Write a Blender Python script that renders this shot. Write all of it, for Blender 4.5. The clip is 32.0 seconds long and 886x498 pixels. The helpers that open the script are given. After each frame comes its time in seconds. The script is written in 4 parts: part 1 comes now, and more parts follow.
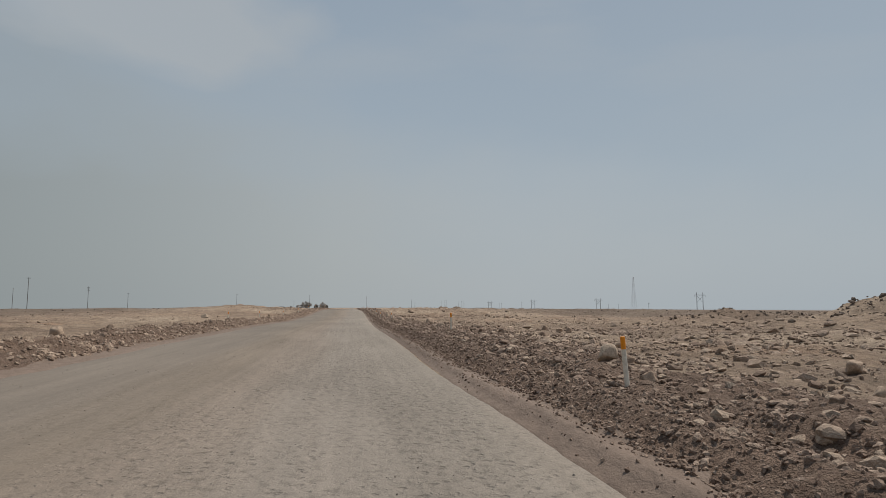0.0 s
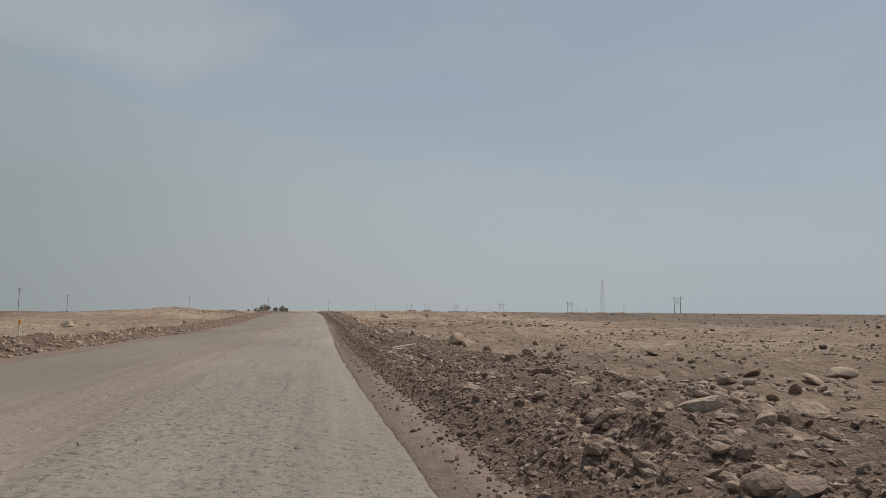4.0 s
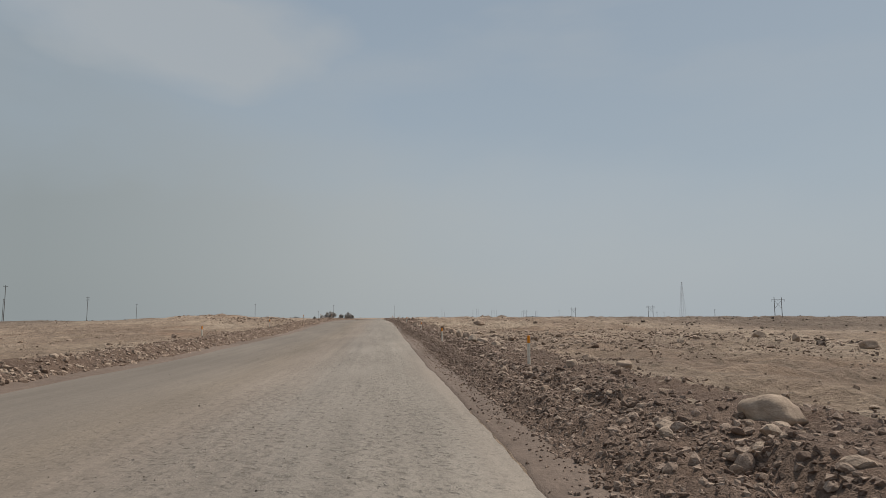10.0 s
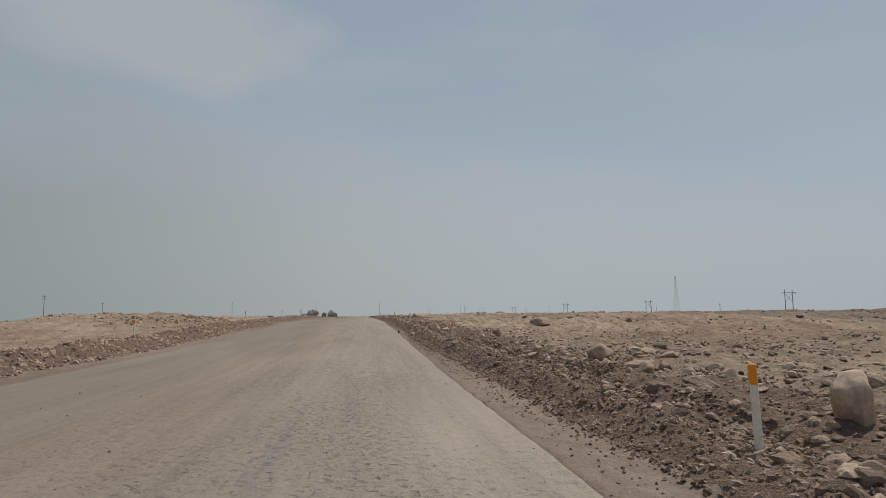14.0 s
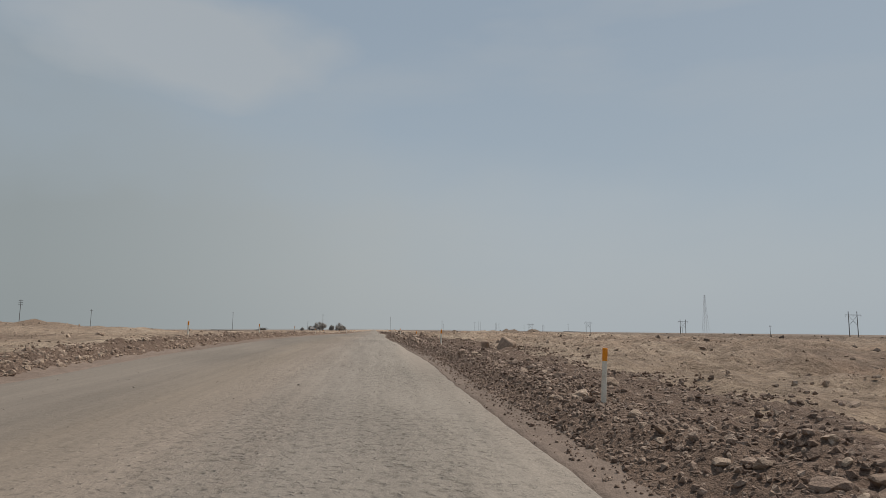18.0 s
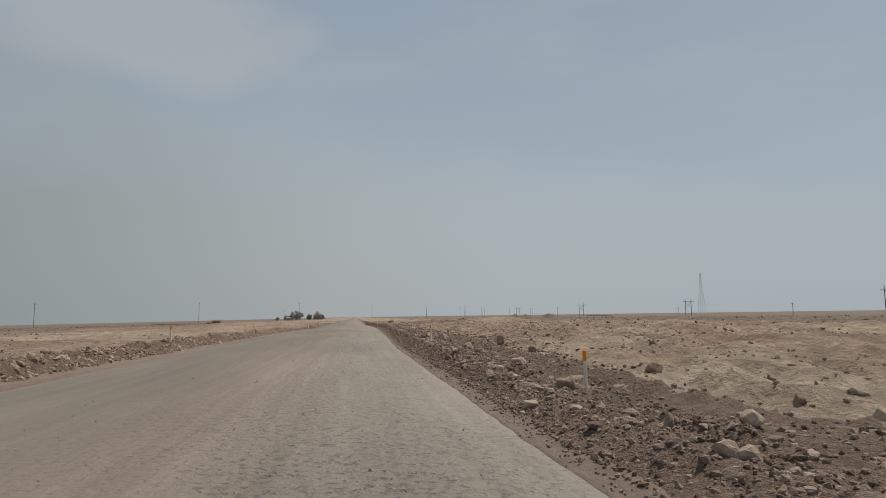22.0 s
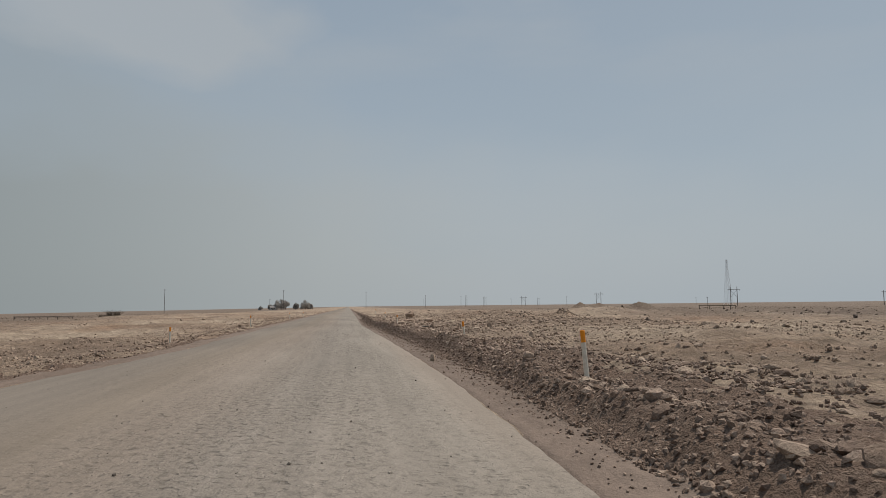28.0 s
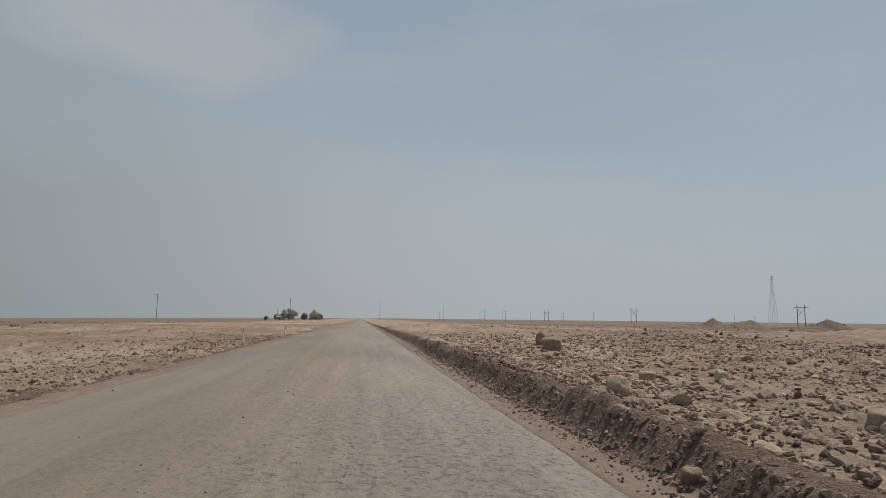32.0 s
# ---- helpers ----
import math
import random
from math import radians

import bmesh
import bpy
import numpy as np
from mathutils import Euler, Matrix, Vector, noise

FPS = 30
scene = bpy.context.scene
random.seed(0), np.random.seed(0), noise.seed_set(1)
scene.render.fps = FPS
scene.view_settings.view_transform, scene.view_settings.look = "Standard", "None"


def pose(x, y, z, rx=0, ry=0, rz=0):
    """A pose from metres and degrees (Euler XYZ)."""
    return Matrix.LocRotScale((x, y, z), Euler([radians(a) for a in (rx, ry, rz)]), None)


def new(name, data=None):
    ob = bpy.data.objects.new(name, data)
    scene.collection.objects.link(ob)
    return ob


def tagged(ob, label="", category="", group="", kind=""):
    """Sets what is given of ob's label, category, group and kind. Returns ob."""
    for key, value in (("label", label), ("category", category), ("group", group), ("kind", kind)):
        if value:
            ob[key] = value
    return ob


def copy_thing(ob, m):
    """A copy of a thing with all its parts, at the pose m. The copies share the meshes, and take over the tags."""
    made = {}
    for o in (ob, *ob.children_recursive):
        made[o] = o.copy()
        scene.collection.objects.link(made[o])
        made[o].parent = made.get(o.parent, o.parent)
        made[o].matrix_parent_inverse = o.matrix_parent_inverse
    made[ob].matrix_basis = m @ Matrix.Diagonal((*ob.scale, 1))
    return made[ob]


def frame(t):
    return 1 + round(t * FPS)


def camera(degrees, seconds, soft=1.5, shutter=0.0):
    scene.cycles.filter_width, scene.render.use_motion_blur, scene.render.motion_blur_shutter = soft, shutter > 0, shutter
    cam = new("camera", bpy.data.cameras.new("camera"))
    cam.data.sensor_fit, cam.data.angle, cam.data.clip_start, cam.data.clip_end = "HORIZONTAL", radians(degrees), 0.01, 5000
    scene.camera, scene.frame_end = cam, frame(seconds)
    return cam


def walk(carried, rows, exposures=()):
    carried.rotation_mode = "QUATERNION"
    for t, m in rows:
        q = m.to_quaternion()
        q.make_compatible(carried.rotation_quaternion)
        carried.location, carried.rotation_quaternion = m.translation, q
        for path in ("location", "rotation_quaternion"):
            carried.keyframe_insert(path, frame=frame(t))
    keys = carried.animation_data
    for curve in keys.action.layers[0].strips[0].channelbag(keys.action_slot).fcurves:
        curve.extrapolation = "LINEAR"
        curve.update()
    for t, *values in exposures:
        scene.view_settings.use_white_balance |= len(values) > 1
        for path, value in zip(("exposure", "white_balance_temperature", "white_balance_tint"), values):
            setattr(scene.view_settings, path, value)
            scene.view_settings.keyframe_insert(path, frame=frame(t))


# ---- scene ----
# One straight gravel road through a stony desert plain; y runs along the road, x to its right-hand verge.

# ---- camera ----
cam = camera(70.0, 32.0, soft=0.65)
PATH = [
    (0.0, -0.077, 2.33, 1.450, -8.05, 5.33, -0.31),
    (0.5, -0.167, 6.89, 1.430, -8.53, 5.00, -0.30),
    (1.0, -0.121, 11.38, 1.452, -9.16, 5.10, -0.59),
    (1.5, 0.031, 15.61, 1.459, -9.62, 6.45, -0.60),
    (2.0, 0.266, 19.43, 1.460, -9.64, 5.78, -0.47),
    (2.5, 0.426, 22.87, 1.451, -9.78, 5.34, -0.67),
    (3.0, 0.550, 25.87, 1.450, -10.70, 5.70, -0.54),
    (3.5, 0.653, 28.44, 1.450, -11.51, 5.54, -0.38),
    (5.5, 0.959, 37.11, 1.447, -8.82, 6.24, -0.22),
    (6.0, 0.936, 39.15, 1.460, -7.47, 5.85, -0.11),
    (6.5, 0.878, 41.15, 1.428, -6.78, 5.85, 0.33),
    (7.0, 0.788, 43.20, 1.427, -6.20, 5.64, 0.44),
    (7.5, 0.745, 45.40, 1.421, -5.84, 6.20, 0.35),
    (8.0, 0.651, 47.77, 1.408, -5.56, 5.97, 0.53),
    (8.5, 0.538, 50.48, 1.398, -5.71, 5.86, 0.65),
    (9.0, 0.501, 53.36, 1.389, -5.39, 6.06, 0.44),
    (9.5, 0.497, 56.49, 1.372, -5.88, 5.62, 0.84),
    (10.0, 0.386, 59.44, 1.354, -5.59, 6.18, 0.16),
    (10.5, 0.277, 62.55, 1.373, -5.96, 6.26, 0.07),
    (11.0, 0.202, 66.09, 1.350, -6.37, 5.66, 0.31),
    (11.5, 0.201, 69.76, 1.315, -6.35, 6.25, -0.07),
    (12.0, 0.112, 73.88, 1.253, -6.15, 5.94, -0.18),
    (12.5, 0.096, 78.20, 1.222, -6.79, 6.47, -0.14),
    (13.0, 0.181, 82.58, 1.229, -6.50, 6.36, 0.18),
    (13.5, 0.165, 86.74, 1.245, -6.74, 6.35, 0.34),
    (14.0, 0.162, 90.61, 1.268, -6.96, 5.93, 0.67),
    (14.5, 0.246, 94.72, 1.258, -7.50, 6.67, 0.80),
    (16.5, 0.350, 115.68, 1.356, -6.02, 7.10, -0.05),
    (17.0, 0.357, 121.30, 1.411, -5.11, 6.89, 0.28),
    (17.5, 0.279, 127.04, 1.520, -5.74, 7.60, -0.28),
    (18.0, 0.220, 132.62, 1.685, -6.06, 7.30, -0.63),
    (18.5, 0.104, 138.06, 1.780, -5.63, 7.51, -1.46),
    (19.0, -0.037, 143.66, 1.865, -6.07, 7.05, -0.81),
    (19.5, -0.127, 149.20, 1.912, -6.55, 7.15, -0.81),
    (20.0, -0.180, 154.63, 2.035, -6.78, 6.33, -0.60),
    (20.5, -0.285, 160.17, 2.116, -7.49, 6.59, 0.12),
    (21.0, -0.420, 165.90, 2.173, -7.88, 5.88, 0.75),
    (21.5, -0.523, 171.61, 2.225, -8.00, 5.53, 0.92),
    (22.0, -0.538, 177.31, 2.245, -7.83, 6.01, 0.75),
    (22.5, -0.586, 183.18, 2.253, -7.48, 5.51, 0.96),
    (23.0, -0.545, 188.61, 2.257, -7.77, 5.61, 0.81),
    (23.5, -0.579, 194.16, 2.252, -7.67, 7.04, 0.27),
    (24.0, -0.624, 199.75, 2.233, -7.43, 6.19, 0.25),
    (24.5, -0.661, 205.38, 2.240, -7.09, 6.29, -0.41),
    (25.0, -0.447, 211.28, 2.239, -7.72, 5.73, 0.16),
    (25.5, -0.363, 217.35, 2.229, -8.45, 6.66, 0.30),
    (26.0, -0.337, 223.48, 2.225, -8.30, 6.74, 0.29),
    (26.5, -0.245, 229.54, 2.193, -7.69, 4.98, 0.11),
    (28.5, 0.249, 253.63, 2.168, -8.66, 5.27, 0.64),
    (29.0, 0.194, 259.29, 2.134, -8.32, 5.75, 0.18),
    (29.5, 0.066, 265.04, 2.135, -8.27, 5.16, 0.11),
    (30.0, -0.061, 270.89, 2.125, -7.96, 5.85, -0.17),
    (30.5, -0.146, 276.97, 2.103, -8.04, 5.64, 0.29),
    (31.0, -0.327, 283.31, 2.090, -6.94, 4.37, 0.05),
    (31.5, -0.665, 289.83, 2.089, -7.73, 5.38, 0.33),
    (32.0, -0.968, 296.29, 2.074, -7.43, 6.28, -0.64),
]
walk(cam, [(t, pose(x, y, z, 90 + pitch, roll, yaw)) for t, x, y, z, yaw, pitch, roll in PATH])

# ---- world and sun ----
SUN_ELEVATION, SUN_AZIMUTH = radians(57), radians(56)      # azimuth clockwise from +y
world = bpy.data.worlds.new("desert_sky")
scene.world = world
world.use_nodes = True
wn, wl = world.node_tree.nodes, world.node_tree.links
wn.clear()
w_out = wn.new("ShaderNodeOutputWorld")
w_bg = wn.new("ShaderNodeBackground")
sky = wn.new("ShaderNodeTexSky")
sky.sky_type, sky.sun_disc = "NISHITA", False
sky.sun_elevation, sky.sun_rotation = SUN_ELEVATION, SUN_AZIMUTH
sky.dust_density, sky.air_density = 4.0, 1.2
w_co = wn.new("ShaderNodeTexCoord")
w_sep = wn.new("ShaderNodeSeparateXYZ")
wl.new(w_co.outputs["Generated"], w_sep.inputs[0])


def w_ramp(source, stops):
    r = wn.new("ShaderNodeValToRGB")
    e = r.color_ramp.elements
    while len(e) < len(stops):
        e.new(0.5)
    for k, (p, c) in zip(e, stops):
        k.position, k.color = p, (*c, 1)
    wl.new(source, r.inputs[0])
    return r.outputs[0]


def w_mix(fac, a, b):
    m = wn.new("ShaderNodeMix")
    m.data_type = "RGBA"
    for value, socket in ((fac, m.inputs[0]), (a, m.inputs[6]), (b, m.inputs[7])):
        if isinstance(value, (int, float)):
            socket.default_value = value
        elif isinstance(value, tuple):
            socket.default_value = (*value, 1)
        else:
            wl.new(value, socket)
    return m.outputs[2]


def w_noise(scale, detail, stretch, shift):
    mp, t = wn.new("ShaderNodeMapping"), wn.new("ShaderNodeTexNoise")
    mp.inputs["Scale"].default_value, mp.inputs["Location"].default_value = stretch, shift
    t.inputs["Scale"].default_value, t.inputs["Detail"].default_value = scale, detail
    wl.new(w_co.outputs["Generated"], mp.inputs[0])
    wl.new(mp.outputs[0], t.inputs["Vector"])
    return t.outputs[0]


def w_math(op, a, b=0.0, c=0.0):
    m = wn.new("ShaderNodeMath")
    m.operation = op
    for value, socket in zip((a, b, c), m.inputs):
        if isinstance(value, (int, float)):
            socket.default_value = value
        else:
            wl.new(value, socket)
    return m.outputs[0]


east, up = w_sep.outputs[0], w_sep.outputs[2]
# clear air: blue-grey, darker higher up
clear = w_ramp(up, [(0.0, (0.371, 0.423, 0.462)), (0.2, (0.348, 0.416, 0.477)), (0.45, (0.292, 0.360, 0.434)), (0.9, (0.247, 0.323, 0.416))])
# blown dust: browner and thicker on the left of the road, thinning upwards with a ragged top
across = w_math("MULTIPLY_ADD", east, 0.8, 0.45)
dust = w_ramp(across, [(0.08, (0.284, 0.314, 0.317)), (0.42, (0.392, 0.422, 0.430)), (0.65, (0.418, 0.456, 0.479)), (1.0, (0.398, 0.448, 0.487))])
ragged = w_math("MULTIPLY_ADD", w_noise(2.2, 4.5, (1.2, 1.2, 2.6), (0.4, 0.2, 0.75)), 0.34, w_math("ADD", up, -0.17))
thick = w_ramp(w_math("MULTIPLY_ADD", east, 0.13, ragged), [(0.10, (1, 1, 1)), (0.34, (0, 0, 0))])
air = w_mix(w_math("MULTIPLY", thick, 0.9), clear, dust)
# thin pale cloud, with one larger bank
wisps = w_ramp(w_noise(2.6, 5.0, (1.0, 1.0, 4.2), (3.1, 0.7, 0.2)), [(0.50, (0, 0, 0)), (0.75, (1, 1, 1))])
dx, dz = w_math("MULTIPLY_ADD", east, 4.6, 1.15), w_math("MULTIPLY_ADD", up, 13.0, -5.1)
rough = w_math("MULTIPLY_ADD", w_noise(4.0, 5.0, (1, 1, 2.0), (1.3, 2.2, 0.1)), 2.6, -1.3)
bank = w_math("ADD", w_math("SUBTRACT", 1.25, w_math("ADD", w_math("MULTIPLY", dx, dx), w_math("MULTIPLY", dz, dz))), rough)
bank = w_ramp(bank, [(0.1, (0, 0, 0)), (0.9, (1, 1, 1))])
high = w_ramp(up, [(0.22, (0, 0, 0)), (0.42, (1, 1, 1))])
cloud = w_math("MAXIMUM", w_math("MULTIPLY", bank, 0.8), w_math("MULTIPLY", wisps, w_math("MULTIPLY", high, 0.5)))
veiled = w_mix(cloud, air, (0.405, 0.435, 0.456))
w_sky_dim = wn.new("ShaderNodeVectorMath")
w_sky_dim.operation = "SCALE"
w_sky_dim.inputs["Scale"].default_value = 0.07
wl.new(sky.outputs[0], w_sky_dim.inputs[0])
wl.new(w_mix(0.08, veiled, w_sky_dim.outputs[0]), w_bg.inputs[0])
w_bg.inputs[1].default_value = 1.0
wl.new(w_bg.outputs[0], w_out.inputs[0])

sun = new("sun", bpy.data.lights.new("sun", "SUN"))
sun.data.energy, sun.data.angle, sun.data.color = 3.5, radians(1.5), (1.0, 0.935, 0.84)
sun.rotation_euler = (radians(90) - SUN_ELEVATION, 0, -SUN_AZIMUTH + math.pi)


# ---- materials ----
def material(name, roughness=0.9, metallic=0.0):
    m = bpy.data.materials.new(name)
    m.use_nodes = True
    b = m.node_tree.nodes["Principled BSDF"]
    b.inputs["Roughness"].default_value, b.inputs["Metallic"].default_value = roughness, metallic
    b.inputs["Specular IOR Level"].default_value = 0.25
    return m, m.node_tree.nodes, m.node_tree.links, b


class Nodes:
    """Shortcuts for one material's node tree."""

    def __init__(self, m):
        self.n, self.l = m.node_tree.nodes, m.node_tree.links
        self.co = self.n.new("ShaderNodeTexCoord").outputs["Object"]

    def put(self, value, socket):
        if isinstance(value, (int, float)):
            socket.default_value = value
        elif isinstance(value, tuple):
            socket.default_value = (*value, 1) if len(socket.default_value) == 4 else value
        else:
            self.l.new(value, socket)

    def noise(self, scale, detail=3.0, stretch=(1, 1, 1), rough=0.55, shift=(0, 0, 0), co=None):
        mp, t = self.n.new("ShaderNodeMapping"), self.n.new("ShaderNodeTexNoise")
        mp.inputs["Scale"].default_value, mp.inputs["Location"].default_value = stretch, shift
        t.inputs["Scale"].default_value, t.inputs["Detail"].default_value, t.inputs["Roughness"].default_value = scale, detail, rough
        self.l.new(co or self.co, mp.inputs[0])
        self.l.new(mp.outputs[0], t.inputs["Vector"])
        return t.outputs[0]

    def noise_colour(self, scale, detail):
        t = self.n.new("ShaderNodeTexNoise")
        t.inputs["Scale"].default_value, t.inputs["Detail"].default_value = scale, detail
        self.l.new(self.co, t.inputs["Vector"])
        return t.outputs["Color"]

    def cells(self, scale, out="Distance", randomness=1.0, co=None, feature="F1"):
        t = self.n.new("ShaderNodeTexVoronoi")
        t.feature = feature
        t.inputs["Scale"].default_value, t.inputs["Randomness"].default_value = scale, randomness
        self.l.new(co or self.co, t.inputs["Vector"])
        return t.outputs[out]

    def ramp(self, source, *stops):
        r = self.n.new("ShaderNodeValToRGB")
        e = r.color_ramp.elements
        while len(e) < len(stops):
            e.new(0.5)
        for k, (p, c) in zip(e, stops):
            k.position, k.color = p, (*(c if isinstance(c, tuple) else (c, c, c)), 1)
        self.l.new(source, r.inputs[0])
        return r.outputs[0]

    def mix(self, fac, a, b, blend="MIX"):
        m = self.n.new("ShaderNodeMix")
        m.data_type, m.blend_type = "RGBA", blend
        for value, k in ((fac, 0), (a, 6), (b, 7)):
            self.put(value, m.inputs[k])
        return m.outputs[2]

    def math(self, op, a, b=0.0):
        m = self.n.new("ShaderNodeMath")
        m.operation = op
        self.put(a, m.inputs[0])
        self.put(b, m.inputs[1])
        return m.outputs[0]

    def axis(self, k):
        s = self.n.new("ShaderNodeSeparateXYZ")
        self.l.new(self.co, s.inputs[0])
        return s.outputs[k]

    def bump(self, height, strength, distance, bsdf):
        b = self.n.new("ShaderNodeBump")
        b.inputs["Strength"].default_value, b.inputs["Distance"].default_value = strength, distance
        self.l.new(height, b.inputs["Height"])
        self.l.new(b.outputs[0], bsdf.inputs["Normal"])


def ground_material():
    m, n, l, b = material("desert_sand", 0.95)
    k = Nodes(m)
    patch = k.noise(0.07, 5, (1, 0.6, 1))
    base = k.ramp(patch, (0.36, (0.272, 0.198, 0.147)), (0.5, (0.366, 0.277, 0.205)), (0.64, (0.462, 0.366, 0.277)))
    red = k.ramp(k.noise(0.12, 3, (1, 0.5, 1), shift=(9, 3, 0)), (0.54, 0.0), (0.72, 0.55))
    base = k.mix(red, base, (0.330, 0.205, 0.132))
    # undisturbed desert pavement further from the road: darker gravel veneer
    away = k.math("ABSOLUTE", k.math("ADD", k.axis(0), 2.5))
    veneer = k.ramp(k.math("ADD", k.math("MULTIPLY", away, 0.01), k.math("MULTIPLY", k.noise(0.03, 4, (1, 0.5, 1), shift=(2, 8, 0)), 0.5)), (0.56, 0.0), (0.80, 0.8))
    base = k.mix(veneer, base, (0.17, 0.130, 0.104))
    fine = k.noise(2.3, 7, rough=0.72)
    base = k.mix(0.65, base, k.ramp(fine, (0.34, (0.42, 0.39, 0.37)), (0.66, (1.25, 1.22, 1.18))), "MULTIPLY")
    ripple = k.noise(0.8, 5, (1, 0.45, 1), rough=0.65, shift=(4, 4, 0))
    base = k.mix(0.45, base, k.ramp(ripple, (0.38, (0.62, 0.58, 0.55)), (0.6, (1.12, 1.1, 1.08))), "MULTIPLY")
    specks = k.ramp(k.cells(4.5), (0.10, 0.65), (0.24, 0.0))
    base = k.mix(specks, base, (0.16, 0.12, 0.095))
    k.put(base, b.inputs["Base Color"])
    k.bump(k.math("ADD", k.math("ADD", fine, k.math("MULTIPLY", ripple, 2.2)), k.math("MULTIPLY", k.noise(12, 5, rough=0.7), 0.6)), 1.0, 0.2, b)
    return m


def road_material():
    m, n, l, b = material("compacted_gravel", 0.93)
    k = Nodes(m)
    # three lanes along the road: grey swept gravel, tan dust in the middle, rougher grey gravel where wheels run
    wander = k.math("MULTIPLY", k.math("SUBTRACT", k.noise(0.05, 3, (1, 0.35, 1), shift=(3, 1, 0)), 0.5), 3.2)
    lane = k.math("ADD", k.axis(0), wander)
    spread = k.math("ADD", lane, k.math("MULTIPLY", k.math("SUBTRACT", k.noise(0.9, 5, (1, 0.06, 1), rough=0.6), 0.5), 2.4))
    across = k.math("MULTIPLY", k.math("ADD", spread, 9.0), 1 / 12)
    base = k.ramp(across, (0.0, (0.185, 0.152, 0.125)), (0.12, (0.195, 0.164, 0.135)), (0.34, (0.199, 0.166, 0.136)), (0.47, (0.218, 0.176, 0.138)), (0.58, (0.251, 0.204, 0.166)), (0.70, (0.254, 0.218, 0.185)), (0.86, (0.263, 0.227, 0.191)), (1.0, (0.303, 0.244, 0.196)))
    patch = k.ramp(k.noise(0.25, 5, (1, 0.3, 1), shift=(1, 4, 0)), (0.35, 0.86), (0.65, 1.12))
    base = k.mix(0.8, base, patch, "MULTIPLY")
    streak = k.ramp(k.noise(3.4, 5, (1, 0.025, 1), rough=0.65), (0.35, 0.88), (0.65, 1.10))
    base = k.mix(0.7, base, streak, "MULTIPLY")
    # how rough the gravel lies: smooth at the sides, pitted in the wheel lane
    wheel = k.ramp(across, (0.30, 0.12), (0.52, 0.5), (0.66, 1.0), (0.84, 0.9), (0.95, 0.1))
    area = k.math("MULTIPLY", wheel, k.ramp(k.noise(0.6, 5, (1, 0.22, 1), shift=(0.35, 7, 0)), (0.32, 0.25), (0.56, 1.0)))
    mottle = k.noise(9.5, 6, (1, 0.75, 1), rough=0.74)
    base = k.mix(k.math("ADD", k.math("MULTIPLY", area, 0.7), 0.12), base, k.ramp(mottle, (0.38, (0.58, 0.57, 0.56)), (0.47, (0.98, 0.98, 0.97)), (0.64, (1.18, 1.17, 1.16))), "MULTIPLY")
    wobble = k.mix(0.16, k.co, k.noise_colour(7, 3), "ADD")
    hollow, chip = k.cells(6.5, co=wobble), k.cells(11, co=wobble)
    shaded_pits = k.math("MULTIPLY", k.ramp(hollow, (0.12, 1.0), (0.32, 0.0)), area)
    chips = k.math("MULTIPLY", k.ramp(chip, (0.10, 1.0), (0.24, 0.0)), area)
    # the shade inside each small pit is put into the colour here
    base = k.mix(k.math("MULTIPLY", shaded_pits, 0.42), base, (0.15, 0.127, 0.106))
    base = k.mix(k.math("MULTIPLY", chips, 0.3), base, (0.40, 0.355, 0.305))
    grain = k.noise(45, 4, rough=0.7)
    base = k.mix(0.5, base, k.ramp(grain, (0.34, (0.74, 0.73, 0.72)), (0.66, (1.16, 1.15, 1.14))), "MULTIPLY")
    k.put(base, b.inputs["Base Color"])
    h = k.math("ADD", k.math("MULTIPLY", mottle, k.math("ADD", area, 0.15)), k.math("MULTIPLY", grain, 0.1))
    h = k.math("SUBTRACT", k.math("ADD", k.math("MULTIPLY", chips, 0.4), h), k.math("MULTIPLY", shaded_pits, 0.6))
    k.bump(h, 1.0, 0.042, b)
    return m


def gutter_material():
    m, n, l, b = material("graded_dirt_edge", 0.95)
    k = Nodes(m)
    base = k.ramp(k.noise(0.45, 5, (1, 0.12, 1)), (0.35, (0.172, 0.127, 0.101)), (0.65, (0.238, 0.181, 0.147)))
    clod = k.noise(5, 6, (1, 0.6, 1), rough=0.7)
    base = k.mix(0.5, base, k.ramp(clod, (0.34, (0.60, 0.58, 0.56)), (0.66, (1.2, 1.18, 1.16))), "MULTIPLY")
    fine = k.noise(30, 4, rough=0.7)
    base = k.mix(0.5, base, k.ramp(fine, (0.32, (0.6, 0.58, 0.56)), (0.68, (1.2, 1.18, 1.15))), "MULTIPLY")
    k.put(base, b.inputs["Base Color"])
    k.bump(k.math("ADD", k.math("MULTIPLY", fine, 0.3), clod), 1.0, 0.04, b)
    return m


